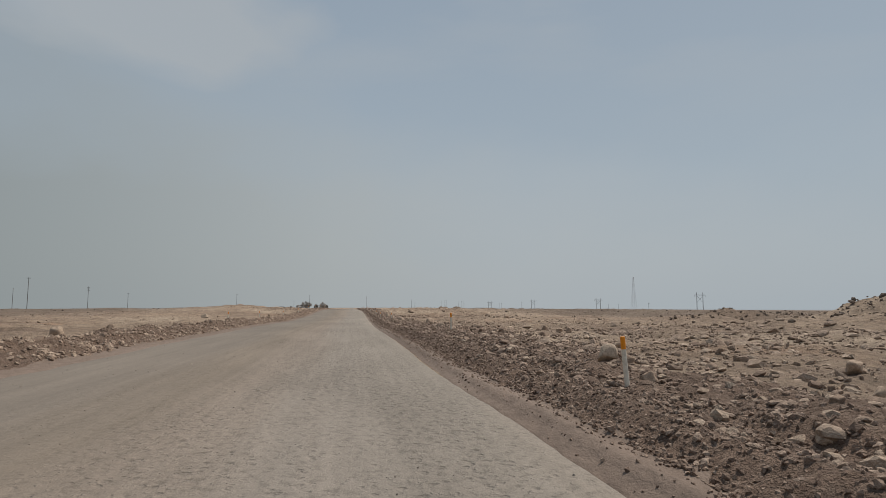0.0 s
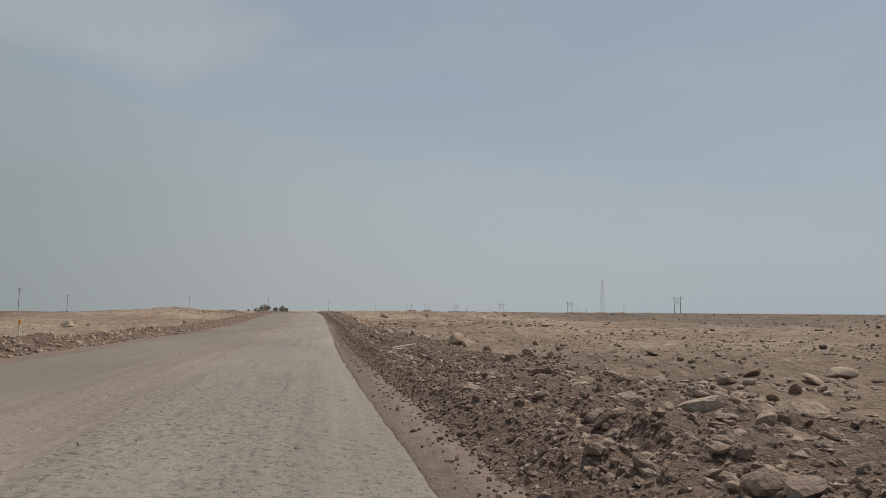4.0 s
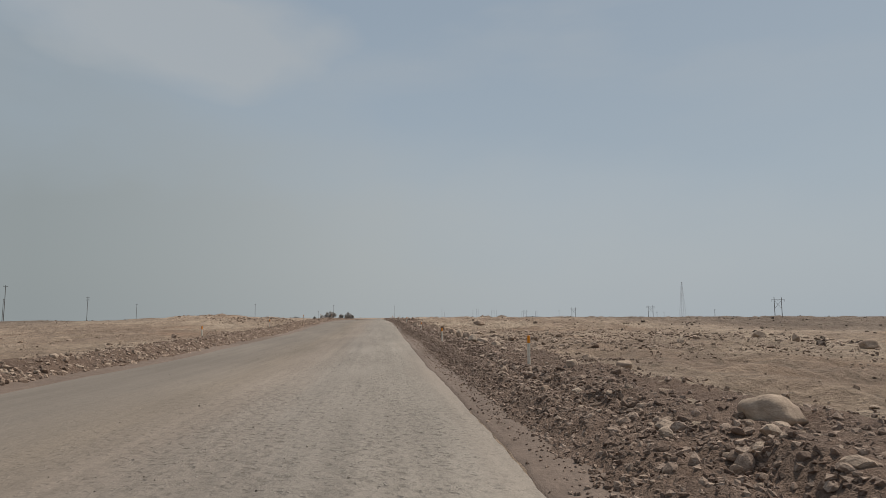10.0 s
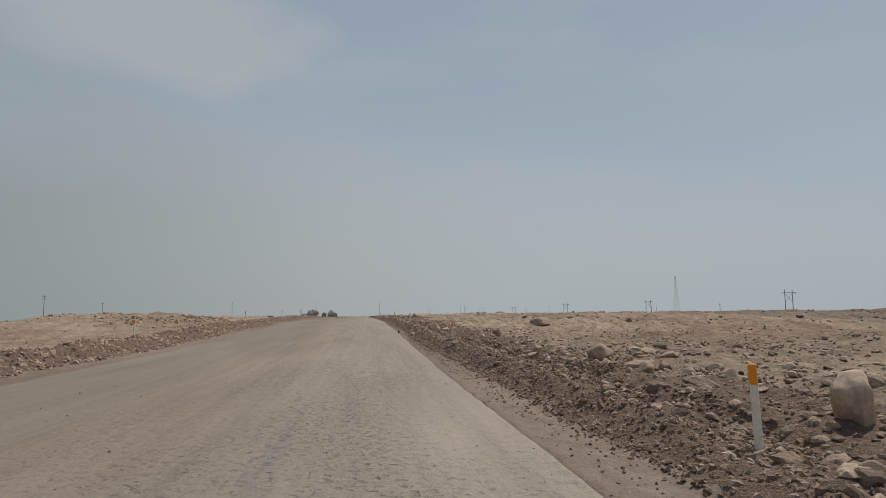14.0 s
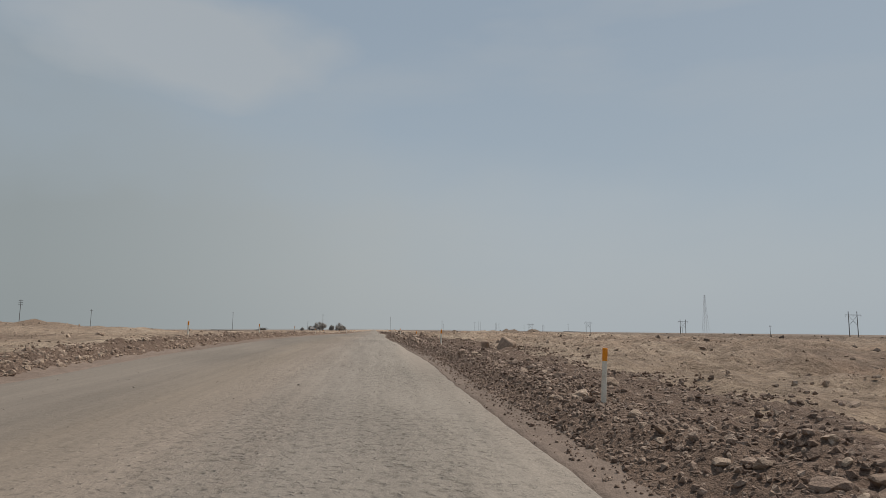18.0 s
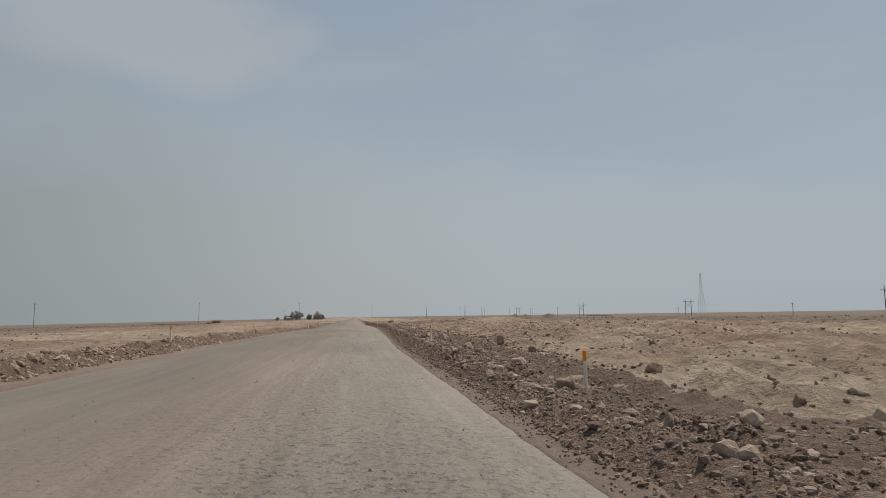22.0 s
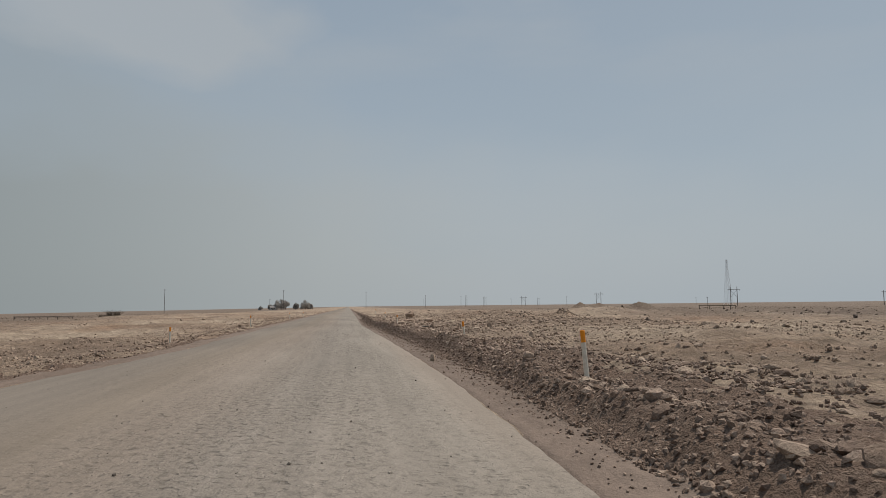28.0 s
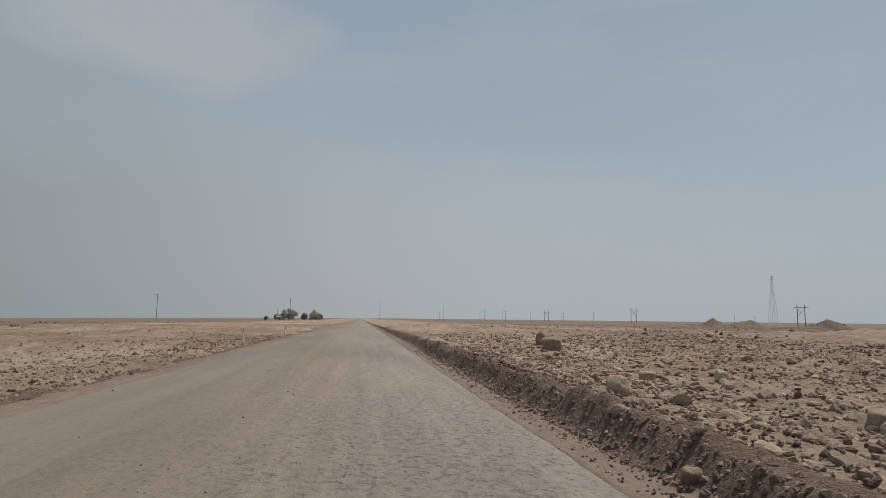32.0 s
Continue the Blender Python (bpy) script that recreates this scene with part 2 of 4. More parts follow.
def ridge_material():
    m, n, l, b = material("ridge_rubble", 0.95)
    k = Nodes(m)
    wobble = k.mix(0.2, k.co, k.noise_colour(12, 4), "ADD")
    small, lump = k.cells(13, "Color", co=wobble), k.cells(13, co=wobble)
    crumb = k.cells(34, co=wobble)
    sep = n.new("ShaderNodeSeparateColor")
    l.new(small, sep.inputs[0])
    base = k.ramp(sep.outputs[0], (0.0, (0.150, 0.100, 0.075)), (0.5, (0.215, 0.148, 0.112)), (1.0, (0.298, 0.217, 0.166)))
    soil = k.ramp(k.noise(0.8, 5, (1, 0.4, 1)), (0.38, 0.25), (0.62, 0.95))
    base = k.mix(k.math("MULTIPLY", soil, 0.8), base, (0.232, 0.158, 0.117))
    # hollows between clods: sunk by the bump, their shade put into the colour
    shaded_hole = k.noise(16, 4, rough=0.6, shift=(3, 1, 7))
    base = k.mix(k.ramp(shaded_hole, (0.30, 0.75), (0.44, 0.0)), base, (0.11, 0.078, 0.06))
    clod = k.noise(4.5, 6, rough=0.7)
    base = k.mix(0.5, base, k.ramp(clod, (0.34, (0.62, 0.60, 0.58)), (0.66, (1.2, 1.18, 1.16))), "MULTIPLY")
    fine = k.noise(26, 5, rough=0.7)
    base = k.mix(0.6, base, k.ramp(fine, (0.32, (0.6, 0.58, 0.56)), (0.68, (1.25, 1.22, 1.2))), "MULTIPLY")
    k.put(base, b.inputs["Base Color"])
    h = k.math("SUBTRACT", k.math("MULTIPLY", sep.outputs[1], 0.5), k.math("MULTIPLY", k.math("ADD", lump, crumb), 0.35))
    k.bump(k.math("ADD", k.math("ADD", h, shaded_hole), k.math("ADD", k.math("MULTIPLY", fine, 0.6), clod)), 1.0, 0.075, b)
    return m


def stone_material(name, dark, mid, light, relief=0.045, stain=0.5):
    m, n, l, b = material(name, 0.9)
    k = Nodes(m)
    info, geo = n.new("ShaderNodeObjectInfo"), n.new("ShaderNodeNewGeometry")
    rnd = k.math("FRACT", k.math("ADD", info.outputs["Random"], geo.outputs["Random Per Island"]))
    base = k.ramp(rnd, (0.0, dark), (0.45, mid), (1.0, light))
    k.co = n.new("ShaderNodeTexCoord").outputs["Object"]
    mott = k.noise(5, 5, rough=0.65)
    base = k.mix(0.6, base, k.ramp(mott, (0.34, (0.55, 0.52, 0.50)), (0.64, (1.2, 1.18, 1.15))), "MULTIPLY")
    k.put(base, b.inputs["Base Color"])
    pitted = k.noise(17, 5, rough=0.7)
    base = k.mix(stain, base, k.ramp(pitted, (0.34, (0.62, 0.60, 0.58)), (0.62, (1.2, 1.18, 1.16))), "MULTIPLY")
    k.put(base, b.inputs["Base Color"])
    k.bump(k.math("ADD", k.math("MULTIPLY", mott, 0.8), pitted), 1.0, relief, b)
    return m


def plain(name, colour, roughness=0.6, metallic=0.0, wear=0.25, scale=9.0, dirt=(0.30, 0.24, 0.18)):
    m, n, l, b = material(name, roughness, metallic)
    k = Nodes(m)
    f = k.ramp(k.noise(scale, 4), (0.45, 0.0), (0.75, wear))
    base = k.mix(f, colour, dirt)
    base = k.mix(0.35, base, k.ramp(k.noise(scale * 5, 3), (0.3, 0.75), (0.7, 1.1)), "MULTIPLY")
    k.put(base, b.inputs["Base Color"])
    return m


SAND = ground_material()
ROAD = road_material()
EDGE = gutter_material()
RIDGE = ridge_material()
RUBBLE = stone_material("rubble_stone", (0.160, 0.109, 0.083), (0.262, 0.187, 0.144), (0.430, 0.325, 0.256))
FIELD = stone_material("field_stone", (0.240, 0.170, 0.128), (0.352, 0.262, 0.200), (0.480, 0.372, 0.288))
BOULDER = stone_material("boulder_stone", (0.281, 0.202, 0.151), (0.378, 0.278, 0.207), (0.488, 0.382, 0.293), 0.014, 0.25)
VARNISH = stone_material("varnished_stone", (0.10, 0.075, 0.062), (0.165, 0.124, 0.098), (0.25, 0.19, 0.148))
CHIPS = stone_material("road_gravel", (0.13, 0.11, 0.095), (0.27, 0.23, 0.195), (0.42, 0.37, 0.315))
WHITE = plain("white_painted_plastic", (0.72, 0.66, 0.56), 0.5, wear=0.6, dirt=(0.42, 0.34, 0.25))
ORANGE = plain("orange_reflective_sheet", (0.80, 0.27, 0.012), 0.4, wear=0.2)
WOOD = plain("weathered_pole_wood", (0.13, 0.115, 0.105), 0.9, scale=2.0, dirt=(0.2, 0.18, 0.16))
# lightened for the far tower: its distance haze sits in this colour
STEEL = plain("galvanised_steel", (0.62, 0.64, 0.66), 0.6, 0.0, wear=0.12)
RUST = plain("rusty_pipe", (0.11, 0.085, 0.07), 0.8, wear=0.5)
CERAMIC = plain("insulator_ceramic", (0.18, 0.16, 0.15), 0.35, wear=0.1)
BARK = plain("tree_bark", (0.12, 0.095, 0.075), 0.95)
# paler than real foliage: distance haze is put into both leaf tones
LEAF = plain("haze_paled_leaves", (0.33, 0.30, 0.27), 0.9, wear=0.95, scale=1.2, dirt=(0.42, 0.385, 0.35))
PLASTER = plain("house_plaster", (0.50, 0.46, 0.42), 0.9, wear=0.4, scale=1.0)
TIN = plain("roof_tin", (0.24, 0.22, 0.21), 0.6, wear=0.4, scale=1.0)
DARKGLASS = plain("dark_window", (0.05, 0.055, 0.06), 0.2, wear=0.1)


# ---- mesh helpers ----
def part(name, bm, mat, parent=None, label=""):
    me = bpy.data.meshes.new(name)
    bm.to_mesh(me)
    bm.free()
    me.materials.append(mat)
    ob = new(name, me)
    ob.parent = parent
    return tagged(ob, label)


def beam(a, b, r1, r2=None, sides=8, bm=None):
    """A tapered round bar from a to b."""
    bm = bm or bmesh.new()
    a, b = Vector(a), Vector(b)
    m = Matrix.Translation((a + b) / 2) @ (b - a).to_track_quat("Z", "Y").to_matrix().to_4x4()
    bmesh.ops.create_cone(bm, cap_ends=True, segments=sides, radius1=r1, radius2=r1 if r2 is None else r2, depth=(b - a).length, matrix=m)
    return bm


def block(lo, hi, bevel=0.0, bm=None):
    bm = bm or bmesh.new()
    lo, hi = Vector(lo), Vector(hi)
    made = bmesh.ops.create_cube(bm, size=1, matrix=Matrix.LocRotScale((lo + hi) / 2, None, hi - lo))
    if bevel:
        bmesh.ops.bevel(bm, geom=list({e for v in made["verts"] for e in v.link_edges}), offset=bevel, segments=2, affect="EDGES")
    return bm


def empty(name, place, turn=0.0, label="", category="", group="", kind=""):
    ob = new(name)
    ob.matrix_basis = Matrix.Translation(place) @ Matrix.Rotation(turn, 4, "Z")
    ob.empty_display_size = 0.2
    return tagged(ob, label, category, group, kind)


# ---- the lie of the land ----
RNG = np.random.default_rng(7)
LATTICE = RNG.random((256, 256))


def value_noise(x, y):
    xi, yi = np.floor(x).astype(int), np.floor(y).astype(int)
    u, v = x - xi, y - yi
    u, v = u * u * (3 - 2 * u), v * v * (3 - 2 * v)
    a, b = LATTICE[xi & 255, yi & 255], LATTICE[(xi + 1) & 255, yi & 255]
    c, d = LATTICE[xi & 255, (yi + 1) & 255], LATTICE[(xi + 1) & 255, (yi + 1) & 255]
    return a + (b - a) * u + (c - a) * v + (a - b - c + d) * u * v - 0.5


def fbm(x, y, octaves=4):
    total, gain = 0.0, 1.0
    for k in range(octaves):
        total = total + gain * value_noise(x * 2 ** k + 17.3 * k, y * 2 ** k + 5.1 * k)
        gain *= 0.5
    return total


def edge_right(y):
    return np.interp(y, [0, 10, 17, 30, 45, 55, 73, 90, 98, 106, 121, 130, 138, 146, 155, 164, 173, 184, 206, 218, 230, 240, 260, 268, 278, 289, 298, 330], [2.1, 2.0, 1.78, 1.8, 1.6, 1.57, 1.88, 2.0, 2.1, 2.1, 2.24, 2.26, 2.12, 2.08, 2.08, 1.8, 1.75, 1.42, 1.3, 1.6, 1.82, 1.95, 2.22, 2.1, 1.88, 1.5, 1.2, 1.3]) + 0.05 * fbm(y * 0.3, y * 0 + 3.3) + 0.04 * fbm(y * 2.1, y * 0 + 8)


def edge_left(y):
    return np.interp(y, [0, 28, 60, 80, 106, 146, 170, 213, 245, 262, 271, 300, 330], [-6.6, -7.2, -7.3, -7.5, -7.8, -7.7, -7.8, -7.5, -7.4, -6.3, -5.7, -5.7, -5.8]) + 0.2 * fbm(y * 0.3, y * 0 + 31) + 0.06 * fbm(y * 2.3, y * 0 + 12)


def gutter_width(y):
    return np.interp(y, [0, 12, 30, 54, 73, 90, 98, 106, 122, 138, 164, 184, 206, 230, 260, 276, 300, 320], [0.75, 0.85, 0.68, 0.62, 0.56, 0.66, 0.85, 0.8, 0.45, 0.55, 0.48, 0.36, 0.42, 0.52, 0.72, 0.66, 0.5, 0.5])


def bank_width(y):
    return np.interp(y, [0, 40, 60, 90, 110, 160, 245, 270, 284, 330], [1.3, 1.4, 1.5, 1.5, 1.2, 1.2, 1.15, 0.72, 0.47, 0.45])


def road_level(y):
    """Gentle rise and dip of the road along its length."""
    return np.interp(y, [0, 48, 66, 82, 90, 104, 116, 126, 133, 138, 149, 158, 178, 200, 223, 250, 290, 330, 420, 900], [0, 0, -0.1, -0.27, -0.25, -0.2, -0.12, 0.03, 0.22, 0.33, 0.46, 0.63, 0.79, 0.81, 0.75, 0.7, 0.65, 0.6, 0.5, 0])


def right_level(y):
    return np.interp(y, [0, 12, 30, 42, 54, 76, 96, 120, 142, 164, 178, 189, 209, 235, 258, 272, 284, 300, 330, 420, 900], [0.22, 0.22, 0.45, 0.28, 0.15, 0.12, 0.05, 0.18, 0.64, 0.92, 0.97, 0.9, 1.04, 1.0, 0.98, 0.95, 1.0, 0.93, 0.92, 0.6, 0.1])


def left_level(y):
    return road_level(y) + np.interp(y, [0, 78, 98, 146, 190, 232, 250, 264, 300, 333, 420], [0.3, 0.25, 0.3, 0.32, 0.26, 0.15, 0.02, -0.12, -0.15, -0.05, 0.1])


def smooth(a, b, v):
    s = np.clip((v - a) / (b - a), 0, 1)
    return s * s * (3 - 2 * s)


# marker posts: x, y, lean sideways, lean along the road, height of the foot (9: wherever the ground is)
POSTS = [(4.29, 12.09, -5, 0, 0.2), (4.3, 30.55, -5, 2, 0.43), (4.37, 76.4, 0, 0, 0.05), (3.96, 96.5, 2, 0, -0.06), (4.24, 120.5, -2, 0, 0.1), (3.72, 142.2, -3, 0, 0.63), (3.5, 164.5, -3, 0, 0.9), (3.85, 189.2, -1, 0, 0.73), (3.2, 209.0, -3, 0, 1.0), (4.05, 257.8, -4, 0, 0.94), (4.75, 272.6, -6, 0, 0.73), (4.15, 300.2, 0, 0, 0.62), (-10.6, 58.5, 2, 0, 9), (-10.9, 79.0, 0, 0, 0.15), (-10.3, 99.0, 0, 0, 9), (-9.9, 120, 0, 0, 9), (-9.9, 146.0, 0, 0, 9), (-9.6, 167.5, 0, 0, 9), (-9.2, 186, 0, 0, 9), (-9.2, 209, 0, 0, 9), (-8.95, 232.3, -1, 0, 0.86), (-10.3, 265, 0, 0, 9), (-7.75, 278.0, 0, 0, 9), (-7.05, 297.0, 0, 0, 9), (-7.4, 333, 0, 0, 9), (-6.6, 346, 0, 0, 9), (4.4, 322, 0, 0, 9), (4.3, 345, 0, 0, 9)]
SITES = [(px, py, foot) for px, py, _, _, foot in POSTS if foot < 9] + [(3.6, 54.85, -0.02)]

# mounds of bulldozed earth: x, y, radius across, radius along, height
MOUNDS = [(-23.3, 152, 6, 6, 0.8), (-16.5, 142, 4.2, 5.5, 0.65), (-12.6, 143, 2.6, 6, 0.25), (-36, 200, 12, 16, 0.8), (-19, 112, 6, 10, 0.3),
          (35, 57, 7, 4, 1.15), (33.5, 34.5, 6.5, 6, 1.85), (42, 27, 7, 7, 1.5), (48, 70, 10, 6, 0.9), (60.5, 373.7, 3.4, 3.0, 1.75), (22.6, 312, 1.0, 1.3, 0.85), (20.0, 320, 1.6, 1.5, 0.5), (55.0, 382.6, 2.8, 2.4, 1.75), (53.0, 389, 2.2, 2.2, 1.6), (36, 338, 8, 6, 0.7),
          (95, 461, 12, 8, 1.3), (70, 420, 9, 5, 0.9), (-60, 300, 14, 10, 0.4), (-37, 360, 4, 3, 0.5)]


def land(x, y):
    """Height of the ground (without the road's own surface)."""
    x, y = np.asarray(x, float), np.asarray(y, float)
    far = smooth(60, 400, np.hypot(x, y - np.clip(y, 0, 320)))
    r, l = x - edge_right(y), edge_left(y) - x
    g = gutter_width(y)
    level = road_level(y)
    bank = np.maximum(right_level(y) - level, 0.1)
    crest = np.interp(y, [0, 40, 70, 110, 150, 200, 265, 285, 330], [0.12, 0.09, 0.1, 0.2, 0.12, 0.2, 0.15, 0.13, 0.14])
    lumps = 0.5 + fbm(x * 0.9, y * 0.5)
    right = bank * smooth(g, g + bank_width(y) * (0.75 + 0.4 * lumps), r) + crest * np.exp(-((r - g - bank_width(y) - 0.05) / np.interp(y, [0, 260, 285], [0.65, 0.65, 0.26])) ** 2) * lumps * 1.6
    right = right + 0.10 * np.exp(-((r - 0.5 * g) / 0.16) ** 2) * smooth(60, 20, y) + 0.12 * np.exp(-((r - g - bank_width(y) - 1.5) / 0.5) ** 2) * lumps * 1.3
    furrow = smooth(268, 255, y) * (0.55 + 0.9 * lumps)
    right = right + furrow * (0.10 * np.exp(-((r - g - 0.5) / 0.28) ** 2) - 0.12 * np.exp(-((r - g - 1.12) / 0.24) ** 2))
    right = right + smooth(g + 2, g + 9, r) * 0.5 * fbm(x * 0.16, y * 0.11) + smooth(g + 2, g + 5, r) * np.interp(y, [0, 40, 60, 110, 140, 240, 270], [0.26, 0.26, 0.36, 0.3, 0.62, 0.62, 0.3]) * fbm(x * 0.75, y * 0.6, 4)
    right = right - 0.26 * smooth(g + 0.75, g + 2.6, r) * smooth(272, 284, y) * smooth(345, 322, y)
    left = (left_level(y) - level) * smooth(0.4, np.interp(y, [0, 140, 190, 240, 300, 325], [2.2, 1.9, 1.4, 1.6, 1.9, 1.2]), l) + 0.2 * np.exp(-((l - 1.7) / 0.6) ** 2) * (0.5 + fbm(x * 0.9 + 40, y * 0.5)) * 1.6
    left = left + smooth(2, 10, l) * 0.45 * fbm(x * 0.14 + 9, y * 0.1) + smooth(2, 5, l) * 0.22 * fbm(x * 0.7, y * 0.6, 3)
    z = np.where(r > 0, right, 0) + np.where(l > 0, left, 0)
    off = np.maximum(r, l)
    z = z + 0.05 * smooth(0.2, 1.2, off) * fbm(x * 2.1, y * 2.1, 3) + 0.03 * smooth(0, 0.6, off) * fbm(x * 5, y * 5, 2)
    for mx, my, rx, ry, h in MOUNDS:
        z = z + h * np.exp(-(((x - mx) / rx) ** 2 + ((y - my) / ry) ** 2)) * (1 + 0.9 * fbm(x * 0.35 + mx, y * 0.35, 5)) * (off > 2)
    z = z * (1 - 0.6 * far) + level + far * (0.6 * fbm(x * 0.012, y * 0.012, 3) - 0.35) - 0.011 * np.maximum(-32 - x, 0)
    # the ground lies trodden level round each marker post
    for px, py, foot in SITES:
        z = z + (foot - 0.03 - z) * np.exp(-(((x - px) / 0.7) ** 2 + ((y - py) / np.where(y < py, 3.2, 1.1)) ** 2) ** 1.5)
    return z - 0.12 * smooth(0.05, -0.3, off)


def road_height(x, y):
    mid = (edge_right(y) + edge_left(y)) / 2
    return road_level(y) + 0.03 - 0.0012 * (x - mid) ** 2 + (0.02 * fbm(x * 1.3, y * 0.12, 3) + 0.008 * fbm(x * 4, y * 0.9, 2)) * smooth(0.05, 0.9, np.minimum(edge_right(y) - x, x - edge_left(y)))


def spaced(parts):
    return np.concatenate([np.arange(a, b, s) for a, b, s in parts])


def grown(start, stop, first, ratio):
    out, step = [start], first
    while abs(out[-1] - start) < abs(stop - start):
        out.append(out[-1] + math.copysign(step, stop - start))
        step *= ratio
    return np.array(out[1:])


def sheet(name, xs, ys, height, mat, kind="structure", label=""):
    """A grid mesh over xs, ys; xs may be one row for each y."""
    yy = np.repeat(ys[:, None], xs.shape[-1], 1)
    xx = np.broadcast_to(xs, yy.shape)
    v = np.stack([xx, yy, height(xx, yy)], -1).reshape(-1, 3)
    rows, cols = yy.shape
    i = (np.arange(rows - 1)[:, None] * cols + np.arange(cols - 1)).ravel()
    return soup(name, v, np.stack([i, i + 1, i + cols + 1, i + cols], 1), mat, kind, label, True)


def soup(name, verts, faces, mat, kind="", label="", smooth_faces=False):
    me = bpy.data.meshes.new(name)
    n, k = faces.shape
    me.vertices.add(len(verts))
    me.vertices.foreach_set("co", np.ascontiguousarray(verts, dtype=np.float32).ravel())
    me.loops.add(n * k)
    me.loops.foreach_set("vertex_index", np.ascontiguousarray(faces, dtype=np.int32).ravel())
    me.polygons.add(n)
    me.polygons.foreach_set("loop_start", np.arange(0, n * k, k, dtype=np.int32))
    me.update(calc_edges=True)
    me.polygons.foreach_set("use_smooth", np.full(n, smooth_faces))
    me.materials.append(mat)
    return tagged(new(name, me), label, kind=kind)


XS = np.concatenate([grown(-26, -3500, 0.8, 1.18)[::-1], spaced([(-26, -14, 0.5), (-14, -10, 0.2), (-10, -5.2, 0.4), (-5.2, 0.6, 0.8), (0.6, 5, 0.4), (5, 8, 0.16), (8, 14, 0.24), (14, 26, 0.4), (26, 66, 0.7)]), grown(66, 3500, 0.9, 1.16)])
YS = np.concatenate([grown(-6, -400, 2, 1.5)[::-1], spaced([(-6, 330, 0.5), (330, 395, 0.7)]), grown(395, 4600, 0.8, 1.07)])


def under(x, y):
    """The ground sheet, sunk a little where the graded verges cover it."""
    r, l = x - edge_right(y), edge_left(y) - x
    hidden = smooth(0, 0.3, r) * smooth(2.0, 1.4, r) + smooth(0, 0.3, l) * smooth(1.4, 1.0, l) * smooth(250, 230, y)
    return land(x, y) - 0.12 * hidden


ground = tagged(sheet("ground", XS, YS, under, SAND), "pale brown stony desert sand reaching the horizon", "ground")

RY = np.concatenate([spaced([(-8, 345, 0.3)]), grown(345, 3000, 0.5, 1.06)])
ACROSS = np.linspace(0, 1, 60)
RX = edge_left(RY)[:, None] + (edge_right(RY) - edge_left(RY))[:, None] * ACROSS
road = tagged(sheet("road", RX, RY, road_height, ROAD), "wide compacted grey-brown gravel road with wheel streaks", "road")


def verge(x, y, off, width):
    """The loose, cloddy soil that the grader left along the road; both its borders dip under."""
    clods = (0.09 * fbm(x * 3.1, y * 2.6, 4) + 0.05 * fbm(x * 7.3, y * 6.1 + 3, 2)) * smooth(0.3, 1.0, off) + 0.015 * fbm(x * 4, y * 0.6, 3) * smooth(0.05, 0.4, off)
    out = off - width + 0.9 * fbm(x * 0.7, y * 0.5, 3)
    return land(x, y) + 0.03 + clods - 0.035 * smooth(0.5, 0.0, off) - 0.1 * smooth(0.02, -0.08, off) - 0.16 * smooth(-0.35, 0.1, out)


def width_right(y):
    return np.interp(y, [0, 100, 150, 230, 262, 280, 330], [4.2, 4.0, 3.6, 3.8, 3.1, 1.35, 1.25])


def width_left(y):
    return np.interp(y, [0, 220, 260], [2.6, 2.4, 1.2])


def surface(x, y):
    """The top of the ground wherever a stone may lie."""
    r, l = x - edge_right(y), edge_left(y) - x
    z = land(x, y)
    z = np.where((r > 0) & (r < width_right(y) + 0.5), np.maximum(z, verge(x, y, r, width_right(y))), z)
    return np.where((l > 0) & (l < 3.2), np.maximum(z, verge(x, y, l, width_left(y))), z)


VY = np.concatenate([spaced([(-4, 335, 0.11)]), grown(335, 900, 0.3, 1.05)])
GX = edge_right(VY)[:, None] - 0.1 + (gutter_width(VY) + 0.55)[:, None] * np.linspace(0, 1, 16)
tagged(sheet("verge_right", GX, VY, lambda x, y: verge(x, y, x - edge_right(y), width_right(y)), EDGE), "smooth reddish dirt strip along the gravel road", "verge")
BX = edge_right(VY)[:, None] + gutter_width(VY)[:, None] - 0.25 + (width_right(VY) - gutter_width(VY) + 0.85)[:, None] * np.linspace(0, 1, 52)
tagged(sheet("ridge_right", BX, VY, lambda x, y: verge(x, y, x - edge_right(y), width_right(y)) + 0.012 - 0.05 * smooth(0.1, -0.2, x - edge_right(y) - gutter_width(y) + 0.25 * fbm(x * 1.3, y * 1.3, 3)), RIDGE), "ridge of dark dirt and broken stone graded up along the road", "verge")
VYL = np.concatenate([spaced([(-4, 335, 0.17)]), grown(335, 900, 0.3, 1.05)])
BXL = edge_left(VYL)[:, None] - 0.45 - 2.85 * np.linspace(1, 0, 34)
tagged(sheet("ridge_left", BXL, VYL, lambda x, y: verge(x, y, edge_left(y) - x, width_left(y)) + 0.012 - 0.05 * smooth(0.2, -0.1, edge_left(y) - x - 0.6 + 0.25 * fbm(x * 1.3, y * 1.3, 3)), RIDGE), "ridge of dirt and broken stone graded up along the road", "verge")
GXL = edge_left(VYL)[:, None] + 0.1 - 1.2 * np.linspace(1, 0, 14)
tagged(sheet("verge_left", GXL, VYL, lambda x, y: verge(x, y, edge_left(y) - x, width_left(y)), EDGE), "reddish dirt graded up along the gravel road", "verge")

